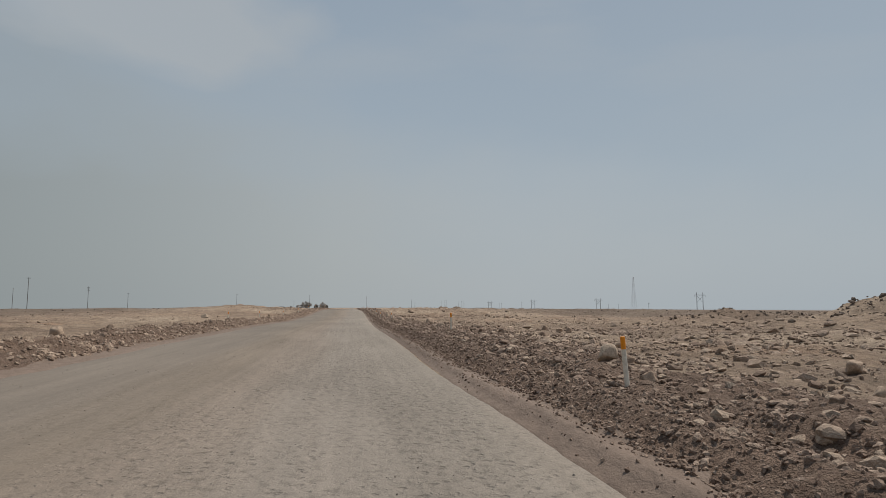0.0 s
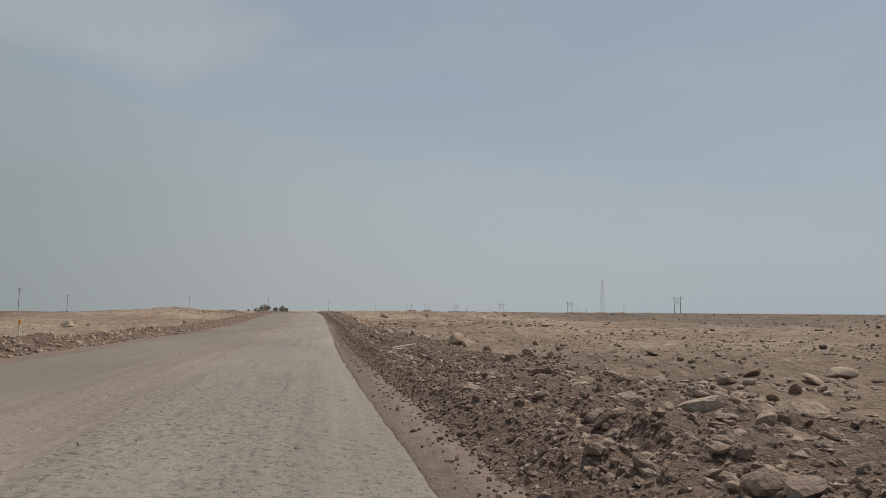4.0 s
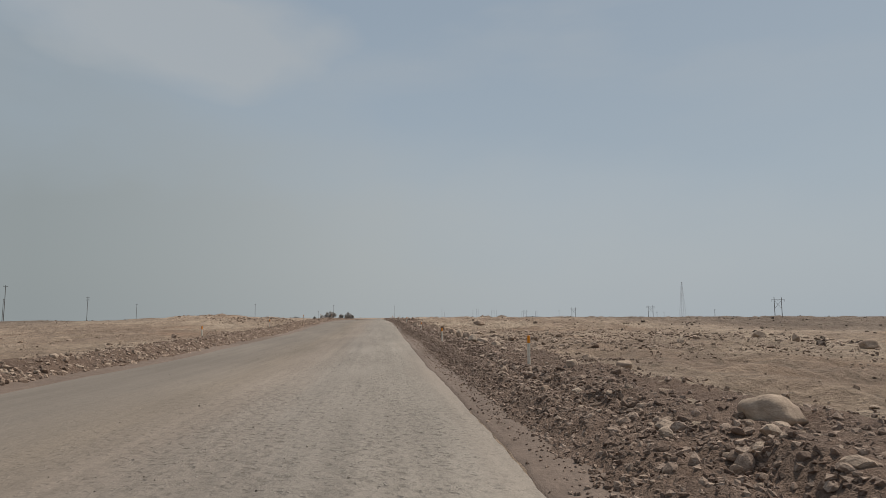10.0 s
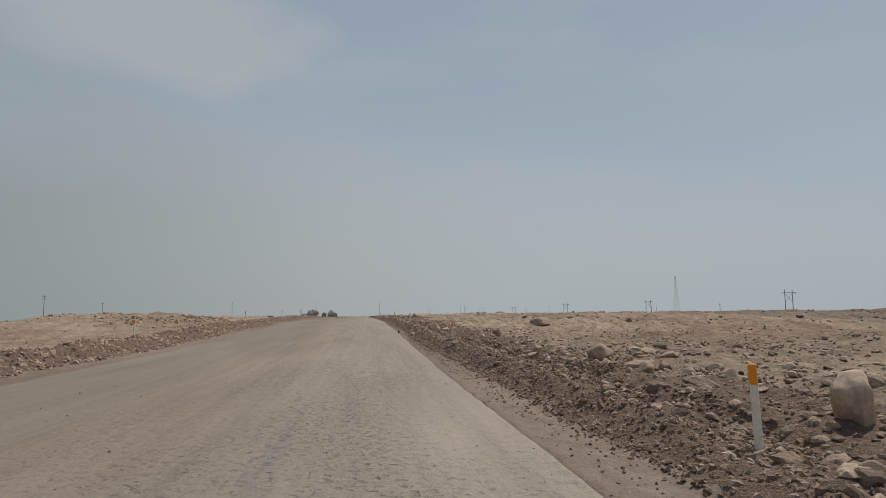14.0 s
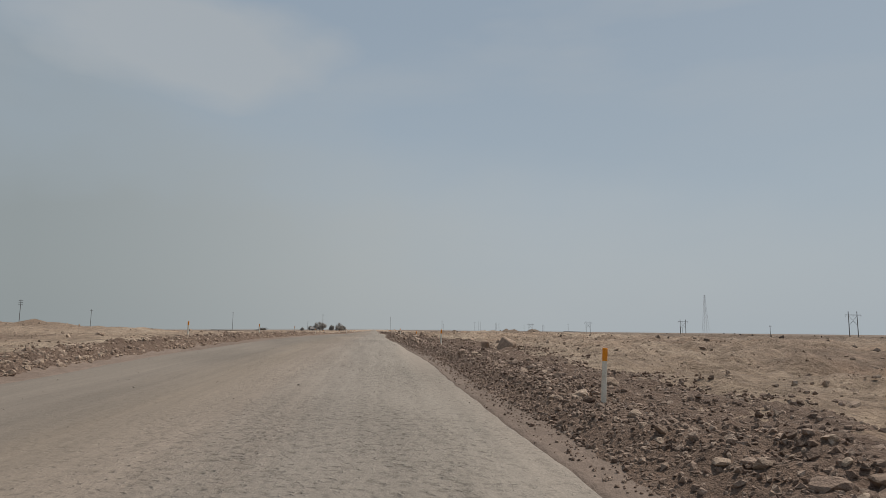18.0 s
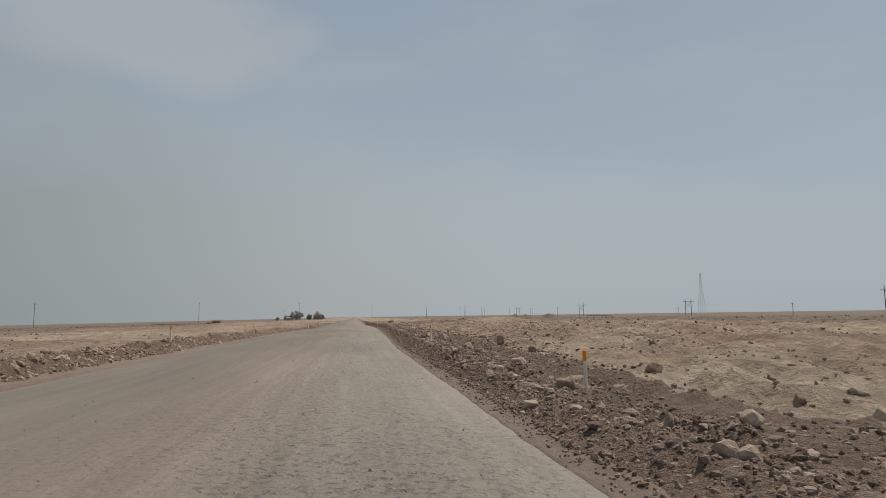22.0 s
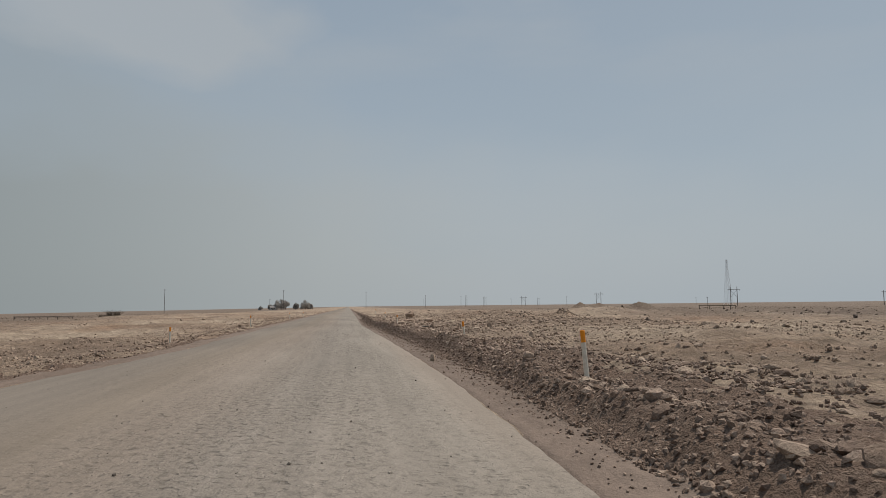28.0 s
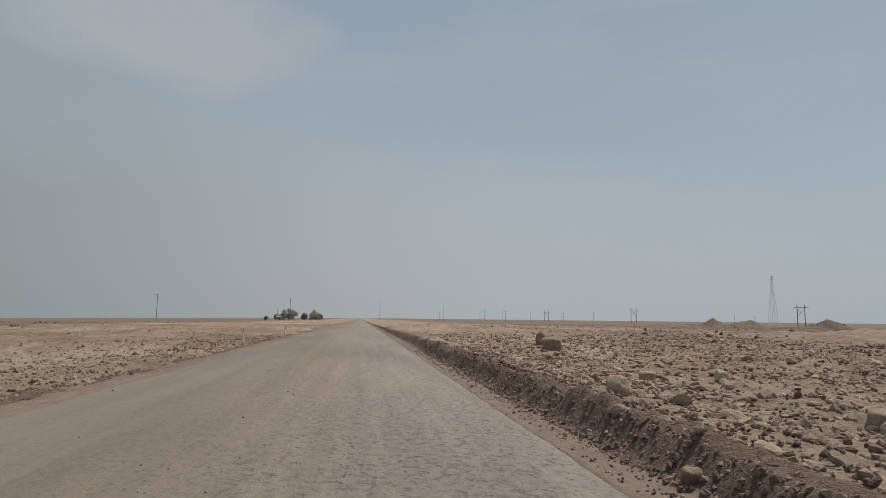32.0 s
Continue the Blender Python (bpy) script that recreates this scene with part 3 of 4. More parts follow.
# ---- stones ----
def stone_template(seed, level, flat=0.85):
    """A broken stone about 1 across: a blunt block split along a few planes."""
    rng = random.Random(seed)
    bm = bmesh.new()
    bmesh.ops.create_icosphere(bm, subdivisions=level, radius=1.0)
    planes = [(Vector((rng.gauss(0, 1), rng.gauss(0, 1), rng.gauss(0, 1))).normalized(), rng.uniform(0.30, 0.5)) for _ in range(5)]
    twist = Euler((rng.random() * 6, rng.random() * 6, rng.random() * 6)).to_matrix()
    for v in bm.verts:
        d = twist @ v.co
        p = v.co * (0.5 * (abs(d.x) ** 4 + abs(d.y) ** 4 + abs(d.z) ** 4) ** -0.25 * rng.uniform(0.95, 1.05))
        for d, h in planes:
            over = p.dot(d) - h
            if over > 0:
                p = p - d * over
        p.z *= flat
        v.co = p
    bm.verts.ensure_lookup_table()
    verts = np.array([v.co[:] for v in bm.verts])
    faces = np.array([[v.index for v in f.verts] for f in bm.faces])
    bm.free()
    return verts, faces


def block_template(seed, sides):
    """A blunt broken fragment: two ragged rings of a few corners, one turned against the other."""
    rng = random.Random(seed)
    v, turn = [], rng.choice((0.5, 0.5, 0.12))
    for z, r, shift in ((0.34, 0.40, turn), (-0.3, 0.54, 0.0)):
        for k in range(sides):
            a = (k + shift) * 2 * math.pi / sides + rng.gauss(0, 0.16)
            q = r * rng.uniform(0.78, 1.22)
            v.append((math.cos(a) * q, math.sin(a) * q, z * rng.uniform(0.65, 1.3)))
    f = [(0, k, k + 1) for k in range(1, sides - 1)] + [(sides, sides + k + 1, sides + k) for k in range(1, sides - 1)]
    for k in range(sides):
        n = (k + 1) % sides
        f += [(k, sides + k, sides + n), (k, sides + n, n)]
    return np.array(v), np.array(f)


SMALL = [stone_template(20 + s, 1, 0.8) for s in range(12)]  # 20 faces each
TINY = [block_template(80 + s, 3) for s in range(14)]      # 8 faces each
MEDIUM = [stone_template(40 + s, 2, 0.8) for s in range(12)]  # 80 faces each


def strew(name, x, y, size, templates, mat, label, sink=0.25, base=None, squash=(0.65, 1.2), round_off=False):
    """Joins one loose stone for each place into a single mesh that lies on the ground."""
    n = len(x)
    z = (base or surface)(x, y)
    pick = RNG.integers(0, len(templates), n)
    turn, tip = RNG.uniform(0, 2 * np.pi, n), RNG.normal(0, 0.45, n)
    sx, sy, sz = size * RNG.uniform(0.75, 1.35, n), size * RNG.uniform(0.7, 1.2, n), size * RNG.uniform(*squash, n)
    vs, fs, start = [], [], 0
    for k, (tv, tf) in enumerate(templates):
        i = np.nonzero(pick == k)[0]
        if not len(i):
            continue
        p = tv[None] * np.stack([sx[i], sy[i], sz[i]], -1)[:, None]
        c, s = np.cos(tip[i])[:, None], np.sin(tip[i])[:, None]
        px, pz = p[..., 0] * c - p[..., 2] * s, p[..., 0] * s + p[..., 2] * c
        c, s = np.cos(turn[i])[:, None], np.sin(turn[i])[:, None]
        q = np.stack([px * c - p[..., 1] * s, px * s + p[..., 1] * c, pz], -1)
        q += np.stack([x[i], y[i], z[i] + sz[i] * (0.33 - sink)], -1)[:, None]
        vs.append(q.reshape(-1, 3))
        fs.append((tf[None] + start + np.arange(len(i))[:, None, None] * len(tv)).reshape(-1, 3))
        start += q.shape[0] * q.shape[1]
    return tagged(soup(name, np.concatenate(vs), np.concatenate(fs), mat, "stuff", label, round_off), category="stones")


def sizes(n, lo, hi, power=2.2):
    """Many small stones, few large ones."""
    u = RNG.random(n)
    return (lo ** -power + u * (hi ** -power - lo ** -power)) ** (-1 / power)


def clumped(n, x0, x1, y0, y1, rate, keep=0.45):
    """Places on the verge (x from the road's edge), thicker in clumps."""
    r, y = RNG.uniform(x0, x1, n), RNG.uniform(y0, y1, n)
    ok = (fbm(r * 0.5 + 50, y * 0.22, 3) * 0.9 + 0.5 + RNG.normal(0, 0.12, n)) > keep * rate(r)
    return r[ok], y[ok]


def stony(y):
    """How stony the plain beside the road is, stretch by stretch."""
    return np.interp(y, [0, 38, 48, 76, 86, 112, 126, 200, 225, 262, 285, 335], [1.0, 0.95, 0.35, 0.45, 1.0, 0.9, 0.3, 0.25, 0.45, 0.55, 1.0, 1.0])


def thinned(r, y, bare, full):
    ok = RNG.random(len(y)) < bare + (full - bare) * stony(y)
    return r[ok], y[ok]


# graded windrow on the right-hand verge: fine chippings on its road side, larger stones along the crest
r, y = clumped(92000, -0.05, 1.5, 2, 325, lambda r: 0.1 + 0.3 * np.abs(r - 0.6), 0.45)
ok = RNG.random(len(y)) < np.where((y > 270) & (r > 0.4), 0.2, 1.0)
r, y = r[ok], y[ok]
strew("chippings", r + edge_right(y) + gutter_width(y), y, sizes(len(r), 0.04, 0.10, 1.9), TINY, RUBBLE, "small broken brown stones heaped along the road edge", 0.12, squash=(0.5, 0.95))
r, y = clumped(36000, 1.2, 4.2, 2, 325, lambda r: 0.35 + 0.2 * np.abs(r - 1.8))
ok = RNG.random(len(y)) < np.where(y > 268, 0.25, 1.0)
r, y = r[ok], y[ok]
strew("chippings", r + edge_right(y) + gutter_width(y), y, sizes(len(r), 0.05, 0.12, 1.8), TINY, RUBBLE, "dark brown clods and chippings covering the ridge", 0.12, squash=(0.5, 0.9))
n = 9000
y, r = RNG.uniform(2, 325, n), -RNG.random(n) ** 2.4
strew("chippings", edge_right(y) + gutter_width(y) * (1 + 0.7 * r), y, sizes(n, 0.025, 0.07, 2.0), TINY, RUBBLE, "brown chippings spilled onto the dirt strip", 0.1, squash=(0.5, 0.9))
# the crest: cobbles packed in a ragged line
n = 7600
y = RNG.uniform(2, 325, n)
r = bank_width(y) * 0.85 + 0.4 * fbm(y * 0.12, y * 0 + 2.2, 3) + RNG.normal(0, 0.34, n)
ok = (r > 0.3) & (RNG.random(n) < np.interp(y, [0, 120, 132, 176, 188, 330], [1, 1, 0.55, 0.55, 1, 1]) * np.where((y > 262) & (r < 0.6), 0.1, 1.0)) & (fbm(y * 0.35, r * 0.6 + 9, 3) > -0.38)
r, y = r[ok], y[ok]
pale = RNG.random(len(y)) < np.where(y > 265, 0.9, 0.5)
for some, mat in ((pale, FIELD), (~pale, RUBBLE)):
    strew("rubble", (r + edge_right(y) + gutter_width(y))[some], y[some], sizes(some.sum(), 0.075, 0.26, 2.2), MEDIUM, mat, "fist to head sized stones along the crest of the ridge", 0.22, squash=(0.6, 1.0))
r, y = clumped(20000, 0.1, 4.4, 2, 325, lambda r: 0.4 + 0.2 * np.abs(r - 1.7))
ok = RNG.random(len(y)) < np.where((y > 265) & (r < 0.8), 0.15, 1.0)
r, y = r[ok], y[ok]
strew("rubble", r + edge_right(y) + gutter_width(y), y, sizes(len(r), 0.06, 0.15, 2.3), SMALL, RUBBLE, "loose broken brown stones heaped along the road edge")
r, y = clumped(5200, 2.0, 7.0, 2, 330, lambda r: 0.5 + 0.12 * r)
ok = RNG.random(len(y)) < np.interp(y, [0, 42, 60, 84, 110, 135, 180, 200, 235, 260, 330], [1.0, 0.6, 0.5, 1.0, 0.9, 0.12, 0.12, 0.45, 0.6, 0.9, 1.0])
r, y = r[ok], y[ok]
strew("rubble", r + edge_right(y) + gutter_width(y), y, sizes(len(r), 0.10, 0.34, 2.8), MEDIUM, FIELD, "rounded cobbles half sunk in the sand behind the ridge", 0.3, squash=(0.5, 0.9))
# thickly stony stretches: rounded stones and slabs
for y0, y1, n in ((3, 42, 2200), (84, 112, 1400), (282, 345, 4200)):
    y, r = RNG.uniform(y0, y1, n), 2.2 + 20 * RNG.random(n) ** 1.5
    strew("scattered_stones", r + edge_right(y) + gutter_width(y), y, sizes(n, 0.12, 0.5 if y0 < 200 else 0.38, 2.6), MEDIUM, FIELD, "rounded tan stones thickly strewn over the plain", 0.28, squash=(0.45, 0.85))
# stones scattered over the plain on the right
r, y = thinned(*clumped(26000, 3.2, 26, 3, 345, lambda r: 0.8), 0.02, 0.92)
strew("scattered_stones", r + edge_right(y) + gutter_width(y), y, sizes(len(r), 0.08, 0.36, 2.4), SMALL, FIELD, "loose stones scattered over the desert plain", 0.3, squash=(0.5, 0.95))
r, y = clumped(18000, 16, 130, 15, 480, lambda r: 0.9)
strew("scattered_stones", r + edge_right(y), y, sizes(len(r), 0.12, 0.6, 2.3), TINY, VARNISH, "dark weathered stones far out on the plain", 0.3)
r, y = clumped(9000, 3.5, 24, 288, 345, lambda r: 0.6)
strew("pebbles", r + edge_right(y) + gutter_width(y), y, sizes(len(r), 0.06, 0.2, 2.2), TINY, FIELD, "angular tan stones thickly covering the plain")
n = 2800
k = RNG.choice([5, 6, 6, 7, 8, 9, 10, 11], n)
M = np.array([m[:4] for m in MOUNDS])[k]
strew("scattered_stones", M[:, 0] + RNG.normal(0, 0.55, n) * M[:, 2], M[:, 1] + RNG.normal(0, 0.55, n) * M[:, 3], sizes(n, 0.12, 0.5, 2.0) * np.where(M[:, 2] < 3.5, 0.4, 0.85), SMALL, VARNISH, "dark rubble covering the bulldozed mounds")
r, y = thinned(*clumped(76000, 3.0, 22, 3, 335, lambda r: 0.75), 0.15, 0.95)
strew("pebbles", r + edge_right(y) + gutter_width(y), y, sizes(len(r), 0.045, 0.15, 2.2), TINY, FIELD, "small angular pebbles strewn over the sand", 0.25)
n = 800
k = RNG.integers(0, 3, n)
M = np.array([m[:4] for m in MOUNDS])[k]
strew("scattered_stones", M[:, 0] + RNG.normal(0, 0.45, n) * M[:, 2], M[:, 1] + RNG.normal(0, 0.45, n) * M[:, 3], sizes(n, 0.1, 0.45, 2.0), SMALL, FIELD, "pale rubble lying on the bulldozed mounds")
# left-hand verge and plain
r, y = clumped(14500, -0.1, 2.2, 5, 262, lambda r: 0.3 + 0.35 * np.abs(r - 0.9))
strew("rubble", edge_left(y) - 0.75 - r, y, sizes(len(r), 0.09, 0.26, 2.2), SMALL, FIELD, "loose broken brown stones heaped along the road edge")
r, y = clumped(15000, -0.1, 4.0, 5, 345, lambda r: 0.45 + 0.25 * np.abs(r - 1.2))
strew("chippings", edge_left(y) - 0.75 - r, y, sizes(len(r), 0.05, 0.14, 1.8), TINY, RUBBLE, "small broken brown stones heaped along the road edge")
r, y = clumped(5500, 0.2, 7, 225, 345, lambda r: 0.8)
strew("rubble", edge_left(y) - 0.75 - r, y, sizes(len(r), 0.06, 0.2, 2.2), SMALL, FIELD, "broken stones on the sandy verge")
r, y = clumped(11000, 2.4, 40, 10, 400, lambda r: 1.15)
strew("scattered_stones", edge_left(y) - 0.75 - r, y, sizes(len(r), 0.07, 0.4, 2.5), SMALL, FIELD, "loose stones scattered over the desert plain")
r, y = clumped(11000, 34, 210, 25, 560, lambda r: 0.9)
strew("scattered_stones", edge_left(y) - r, y, sizes(len(r), 0.14, 0.6, 2.3), TINY, VARNISH, "dark weathered stones far out on the plain", 0.3)
# gravel lying on the road
n = 9000
y = RNG.uniform(3, 320, n)
x = edge_left(y) + (edge_right(y) - edge_left(y)) * RNG.uniform(0.02, 0.99, n)
ok = fbm(x * 0.8, y * 0.12, 3) + RNG.normal(0, 0.25, n) > 0.05
strew("road_gravel", x[ok], y[ok], sizes(ok.sum(), 0.012, 0.05, 3.0), TINY, CHIPS, "small loose gravel lying on the road", 0.15, road_height)
n = 5000
y = RNG.uniform(3, 320, n)
u = RNG.uniform(0, 1, n) ** 0.6
strew("road_gravel", edge_right(y) + u * (gutter_width(y) + 0.2), y, sizes(n, 0.02, 0.07, 2.0), TINY, RUBBLE, "small loose gravel along the road edge", 0.15)


# ---- boulders, each a thing of its own ----
def boulder_mesh(seed, flat):
    """A weathered block: flat faces, blunt edges, about 1 wide, 1 deep and flat high, standing on z = 0."""
    rng = random.Random(seed * 7 + 3)
    bm = bmesh.new()
    bmesh.ops.create_icosphere(bm, subdivisions=3, radius=0.5)
    planes = [(Vector((rng.gauss(0, 1), rng.gauss(0, 1), rng.gauss(0.2, 0.7))).normalized(), rng.uniform(0.3, 0.5)) for _ in range(6)]
    twist = Euler((rng.uniform(-0.4, 0.4), rng.uniform(-0.4, 0.4), rng.random() * 6)).to_matrix()
    shift = Vector((seed * 3.1, seed * 1.7, 0))
    for v in bm.verts:
        d = twist @ v.co * 2
        p = v.co * (abs(d.x) ** 7 + abs(d.y) ** 7 + abs(d.z) ** 7) ** (-1 / 7)
        for d, h in planes:
            over = p.dot(d) - h
            if over > 0:
                p = p - d * over * 0.95
        v.co = p * (1 + 0.13 * noise.noise(p * 2.6 + shift) + 0.08 * noise.noise(p * 7 + shift) + 0.04 * noise.noise(p * 17 + shift))
    lo = Vector([min(v.co[i] for v in bm.verts) for i in range(3)])
    hi = Vector([max(v.co[i] for v in bm.verts) for i in range(3)])
    for v in bm.verts:
        c = v.co
        v.co = Vector(((c.x - lo.x) / (hi.x - lo.x) - 0.5, (c.y - lo.y) / (hi.y - lo.y) - 0.5, (c.z - lo.z) / (hi.z - lo.z)))
    me = bpy.data.meshes.new("boulder")
    bm.to_mesh(me)
    bm.free()
    me.materials.append(BOULDER)
    me.polygons.foreach_set("use_smooth", np.full(len(me.polygons), True))
    return me


BOULDERS = [boulder_mesh(s, f) for s, f in zip(range(9), (0.8, 0.65, 1.0, 0.7, 0.55, 0.9, 0.75, 0.6, 0.85))]


def boulder(x, y, width, height, seed, label="weathered tan boulder lying on the stony verge"):
    ob = new("boulder", BOULDERS[seed % len(BOULDERS)])
    ob.matrix_basis = Matrix.LocRotScale((x, y, float(surface(x, y)) - 0.3 * height), Euler((0, 0, seed * 1.3)), (width * 1.05, width * 0.85, height * 1.3))
    return tagged(ob, label, "boulder", "boulders along the road")


# boulders that stand out: x, y, width, height, variant
boulder(5.41, 8.99, 0.22, 0.12, 3)
boulder(7.64, 10.83, 0.30, 0.23, 15)
boulder(4.78, 12.34, 0.26, 0.20, 34)
boulder(9.12, 12.99, 0.37, 0.24, 13)
boulder(6.74, 13.79, 0.33, 0.19, 6)
boulder(5.12, 14.92, 0.37, 0.34, 29)
boulder(-9.36, 24.04, 0.47, 0.39, 26)
boulder(3.60, 24.17, 0.21, 0.15, 31)
boulder(5.52, 25.75, 0.34, 0.18, 2)
boulder(4.48, 27.34, 0.26, 0.16, 15)
boulder(6.89, 27.60, 0.29, 0.13, 23)
boulder(4.84, 27.94, 0.39, 0.16, 10)
boulder(9.49, 29.78, 0.37, 0.32, 8)
boulder(5.58, 30.18, 0.34, 0.15, 0)
boulder(4.51, 30.36, 0.23, 0.15, 5)
boulder(3.40, 32.23, 0.25, 0.12, 35)
boulder(4.57, 32.94, 0.25, 0.12, 9)
boulder(9.43, 33.22, 0.40, 0.42, 8)
boulder(13.47, 41.44, 0.32, 0.18, 24)
boulder(10.81, 41.53, 0.53, 0.21, 29)
boulder(17.42, 43.28, 0.59, 0.30, 14)
boulder(2.70, 43.47, 0.16, 0.10, 24)
boulder(4.45, 45.38, 0.21, 0.12, 35)
boulder(6.47, 45.59, 0.25, 0.19, 19)
boulder(6.52, 47.58, 0.32, 0.17, 9)
boulder(7.03, 48.73, 0.35, 0.15, 4)
boulder(6.30, 49.34, 0.46, 0.10, 14)
boulder(6.14, 50.41, 0.30, 0.22, 35)
boulder(9.06, 54.02, 0.35, 0.21, 30)
boulder(6.55, 55.04, 0.28, 0.23, 25)
boulder(6.30, 55.74, 0.69, 0.47, 20, "large weathered tan boulder on the stony verge")
boulder(6.94, 56.27, 0.41, 0.20, 25)
boulder(3.36, 57.61, 0.21, 0.15, 18)
boulder(4.87, 59.52, 0.23, 0.20, 34)
boulder(5.61, 62.71, 0.40, 0.32, 6)
boulder(3.72, 62.71, 0.33, 0.28, 11)
boulder(4.78, 66.32, 0.68, 0.34, 19, "pale angular boulder on the sand")
boulder(3.26, 70.54, 0.19, 0.13, 20)
boulder(5.96, 73.67, 0.40, 0.23, 26)
boulder(3.25, 74.17, 0.24, 0.17, 15)
boulder(5.06, 74.82, 0.29, 0.19, 31)
boulder(6.47, 77.86, 0.29, 0.21, 5)
boulder(18.59, 78.50, 0.74, 0.30, 26, "pale angular boulder on the sand")
boulder(18.15, 81.16, 0.67, 0.34, 33, "pale angular boulder on the sand")
boulder(17.78, 84.76, 0.43, 0.32, 6)
boulder(5.04, 85.14, 0.49, 0.26, 11)
boulder(4.50, 87.88, 0.45, 0.29, 14)
boulder(18.15, 88.02, 0.59, 0.35, 0, "large weathered tan boulder on the stony verge")
boulder(5.11, 89.03, 0.53, 0.22, 9)
boulder(4.72, 89.65, 0.39, 0.19, 35)
boulder(6.88, 90.78, 0.37, 0.19, 4)
boulder(4.74, 91.18, 0.50, 0.47, 10)
boulder(4.80, 92.91, 0.24, 0.27, 30)
boulder(-18.85, 87.20, 0.95, 0.55, 34, "pale angular boulder on the sand")
boulder(4.97, 96.50, 0.51, 0.50, 1)
boulder(11.16, 97.23, 0.44, 0.22, 10)
boulder(6.49, 101.16, 0.36, 0.22, 34)
boulder(5.34, 102.02, 0.44, 0.24, 6)
boulder(6.53, 103.70, 0.37, 0.21, 16)
boulder(5.51, 104.77, 0.65, 0.34, 11, "large weathered tan boulder on the stony verge")
boulder(6.29, 120.11, 0.48, 0.56, 21)
boulder(4.39, 124.38, 0.44, 0.27, 3)
boulder(2.83, 127.04, 0.30, 0.18, 20)
boulder(4.12, 127.09, 0.60, 0.41, 34, "large weathered tan boulder on the stony verge")
boulder(2.26, 130.75, 0.20, 0.24, 8)
boulder(11.65, 131.67, 1.34, 0.58, 19, "large weathered tan boulder on the stony verge")
boulder(4.74, 131.71, 0.32, 0.15, 28)
boulder(3.12, 132.36, 0.23, 0.24, 23)
boulder(4.36, 134.13, 0.42, 0.30, 18)
boulder(11.40, 134.84, 0.43, 0.17, 16)
boulder(4.16, 135.43, 0.39, 0.23, 13)
boulder(15.44, 139.50, 0.62, 0.35, 24, "large weathered tan boulder on the stony verge")
boulder(16.32, 139.87, 0.64, 0.38, 29, "large weathered tan boulder on the stony verge")
boulder(13.14, 141.98, 0.49, 0.29, 33)
boulder(4.51, 143.97, 0.31, 0.15, 2)
boulder(4.19, 148.86, 0.20, 0.12, 31)
boulder(17.19, 149.67, 0.66, 0.30, 1, "pale angular boulder on the sand")
boulder(3.50, 153.70, 0.30, 0.14, 17)
boulder(3.19, 154.24, 0.26, 0.24, 22)
boulder(5.39, 157.53, 0.80, 0.57, 7, "large weathered tan boulder on the stony verge")
boulder(4.87, 159.36, 0.34, 0.35, 12)
boulder(2.79, 168.92, 0.22, 0.21, 1)
boulder(5.78, 169.36, 0.45, 0.26, 27)
boulder(12.69, 175.12, 0.58, 0.28, 32, "large weathered tan boulder on the stony verge")
boulder(1.86, 177.15, 0.18, 0.12, 5)
boulder(2.91, 177.18, 0.30, 0.22, 10)
boulder(2.38, 178.70, 0.28, 0.20, 25)
boulder(4.54, 178.88, 0.18, 0.12, 30)
boulder(5.99, 179.69, 0.19, 0.17, 0)
boulder(3.35, 181.08, 0.44, 0.20, 16)
boulder(5.01, 181.33, 0.18, 0.14, 21)
boulder(15.75, 182.81, 0.50, 0.29, 27)
boulder(3.61, 183.64, 0.26, 0.15, 11)
boulder(5.58, 183.94, 0.22, 0.20, 11)
boulder(2.85, 183.98, 0.16, 0.20, 6)
boulder(6.08, 186.20, 0.22, 0.18, 16)
boulder(2.00, 186.45, 0.25, 0.12, 26)
boulder(2.95, 187.68, 0.37, 0.24, 21)
boulder(5.65, 190.03, 0.35, 0.21, 0)
boulder(3.19, 191.76, 0.33, 0.20, 31)
boulder(2.10, 192.70, 0.22, 0.12, 25)
boulder(2.52, 194.30, 0.20, 0.17, 31)
boulder(5.22, 197.68, 0.32, 0.23, 4)
boulder(5.92, 199.10, 0.28, 0.15, 10)
boulder(3.42, 199.61, 0.39, 0.26, 25)
boulder(5.31, 202.68, 0.41, 0.36, 33)
boulder(3.70, 205.55, 0.18, 0.16, 15)
boulder(2.85, 206.06, 0.17, 0.13, 20)
boulder(3.52, 207.04, 0.34, 0.33, 5)
boulder(3.92, 209.06, 0.44, 0.24, 10)
boulder(14.17, 210.24, 0.90, 0.31, 0, "pale angular boulder on the sand")
boulder(3.23, 210.39, 0.30, 0.19, 30)
boulder(3.78, 212.02, 0.26, 0.12, 21)
boulder(4.95, 212.23, 0.31, 0.15, 35)
boulder(3.99, 213.85, 0.30, 0.15, 6)
boulder(2.98, 216.05, 0.25, 0.13, 29)
boulder(3.23, 216.78, 0.14, 0.13, 14)
boulder(3.75, 218.49, 0.22, 0.20, 35)
boulder(3.08, 218.59, 0.20, 0.20, 9)
boulder(5.71, 220.24, 0.20, 0.26, 4)
boulder(2.42, 220.84, 0.19, 0.19, 19)
boulder(3.21, 221.63, 0.25, 0.22, 24)
boulder(13.74, 224.20, 0.34, 0.15, 8)
boulder(16.79, 229.09, 0.38, 0.15, 17)
boulder(4.29, 230.11, 0.25, 0.20, 13)
boulder(4.32, 231.22, 0.33, 0.18, 8)
boulder(4.37, 231.88, 0.46, 0.21, 3)
boulder(5.93, 231.89, 0.29, 0.21, 34)
boulder(3.62, 259.70, 0.24, 0.13, 18)
boulder(8.84, 263.65, 0.29, 0.22, 23)
boulder(2.44, 264.83, 0.19, 0.18, 28)
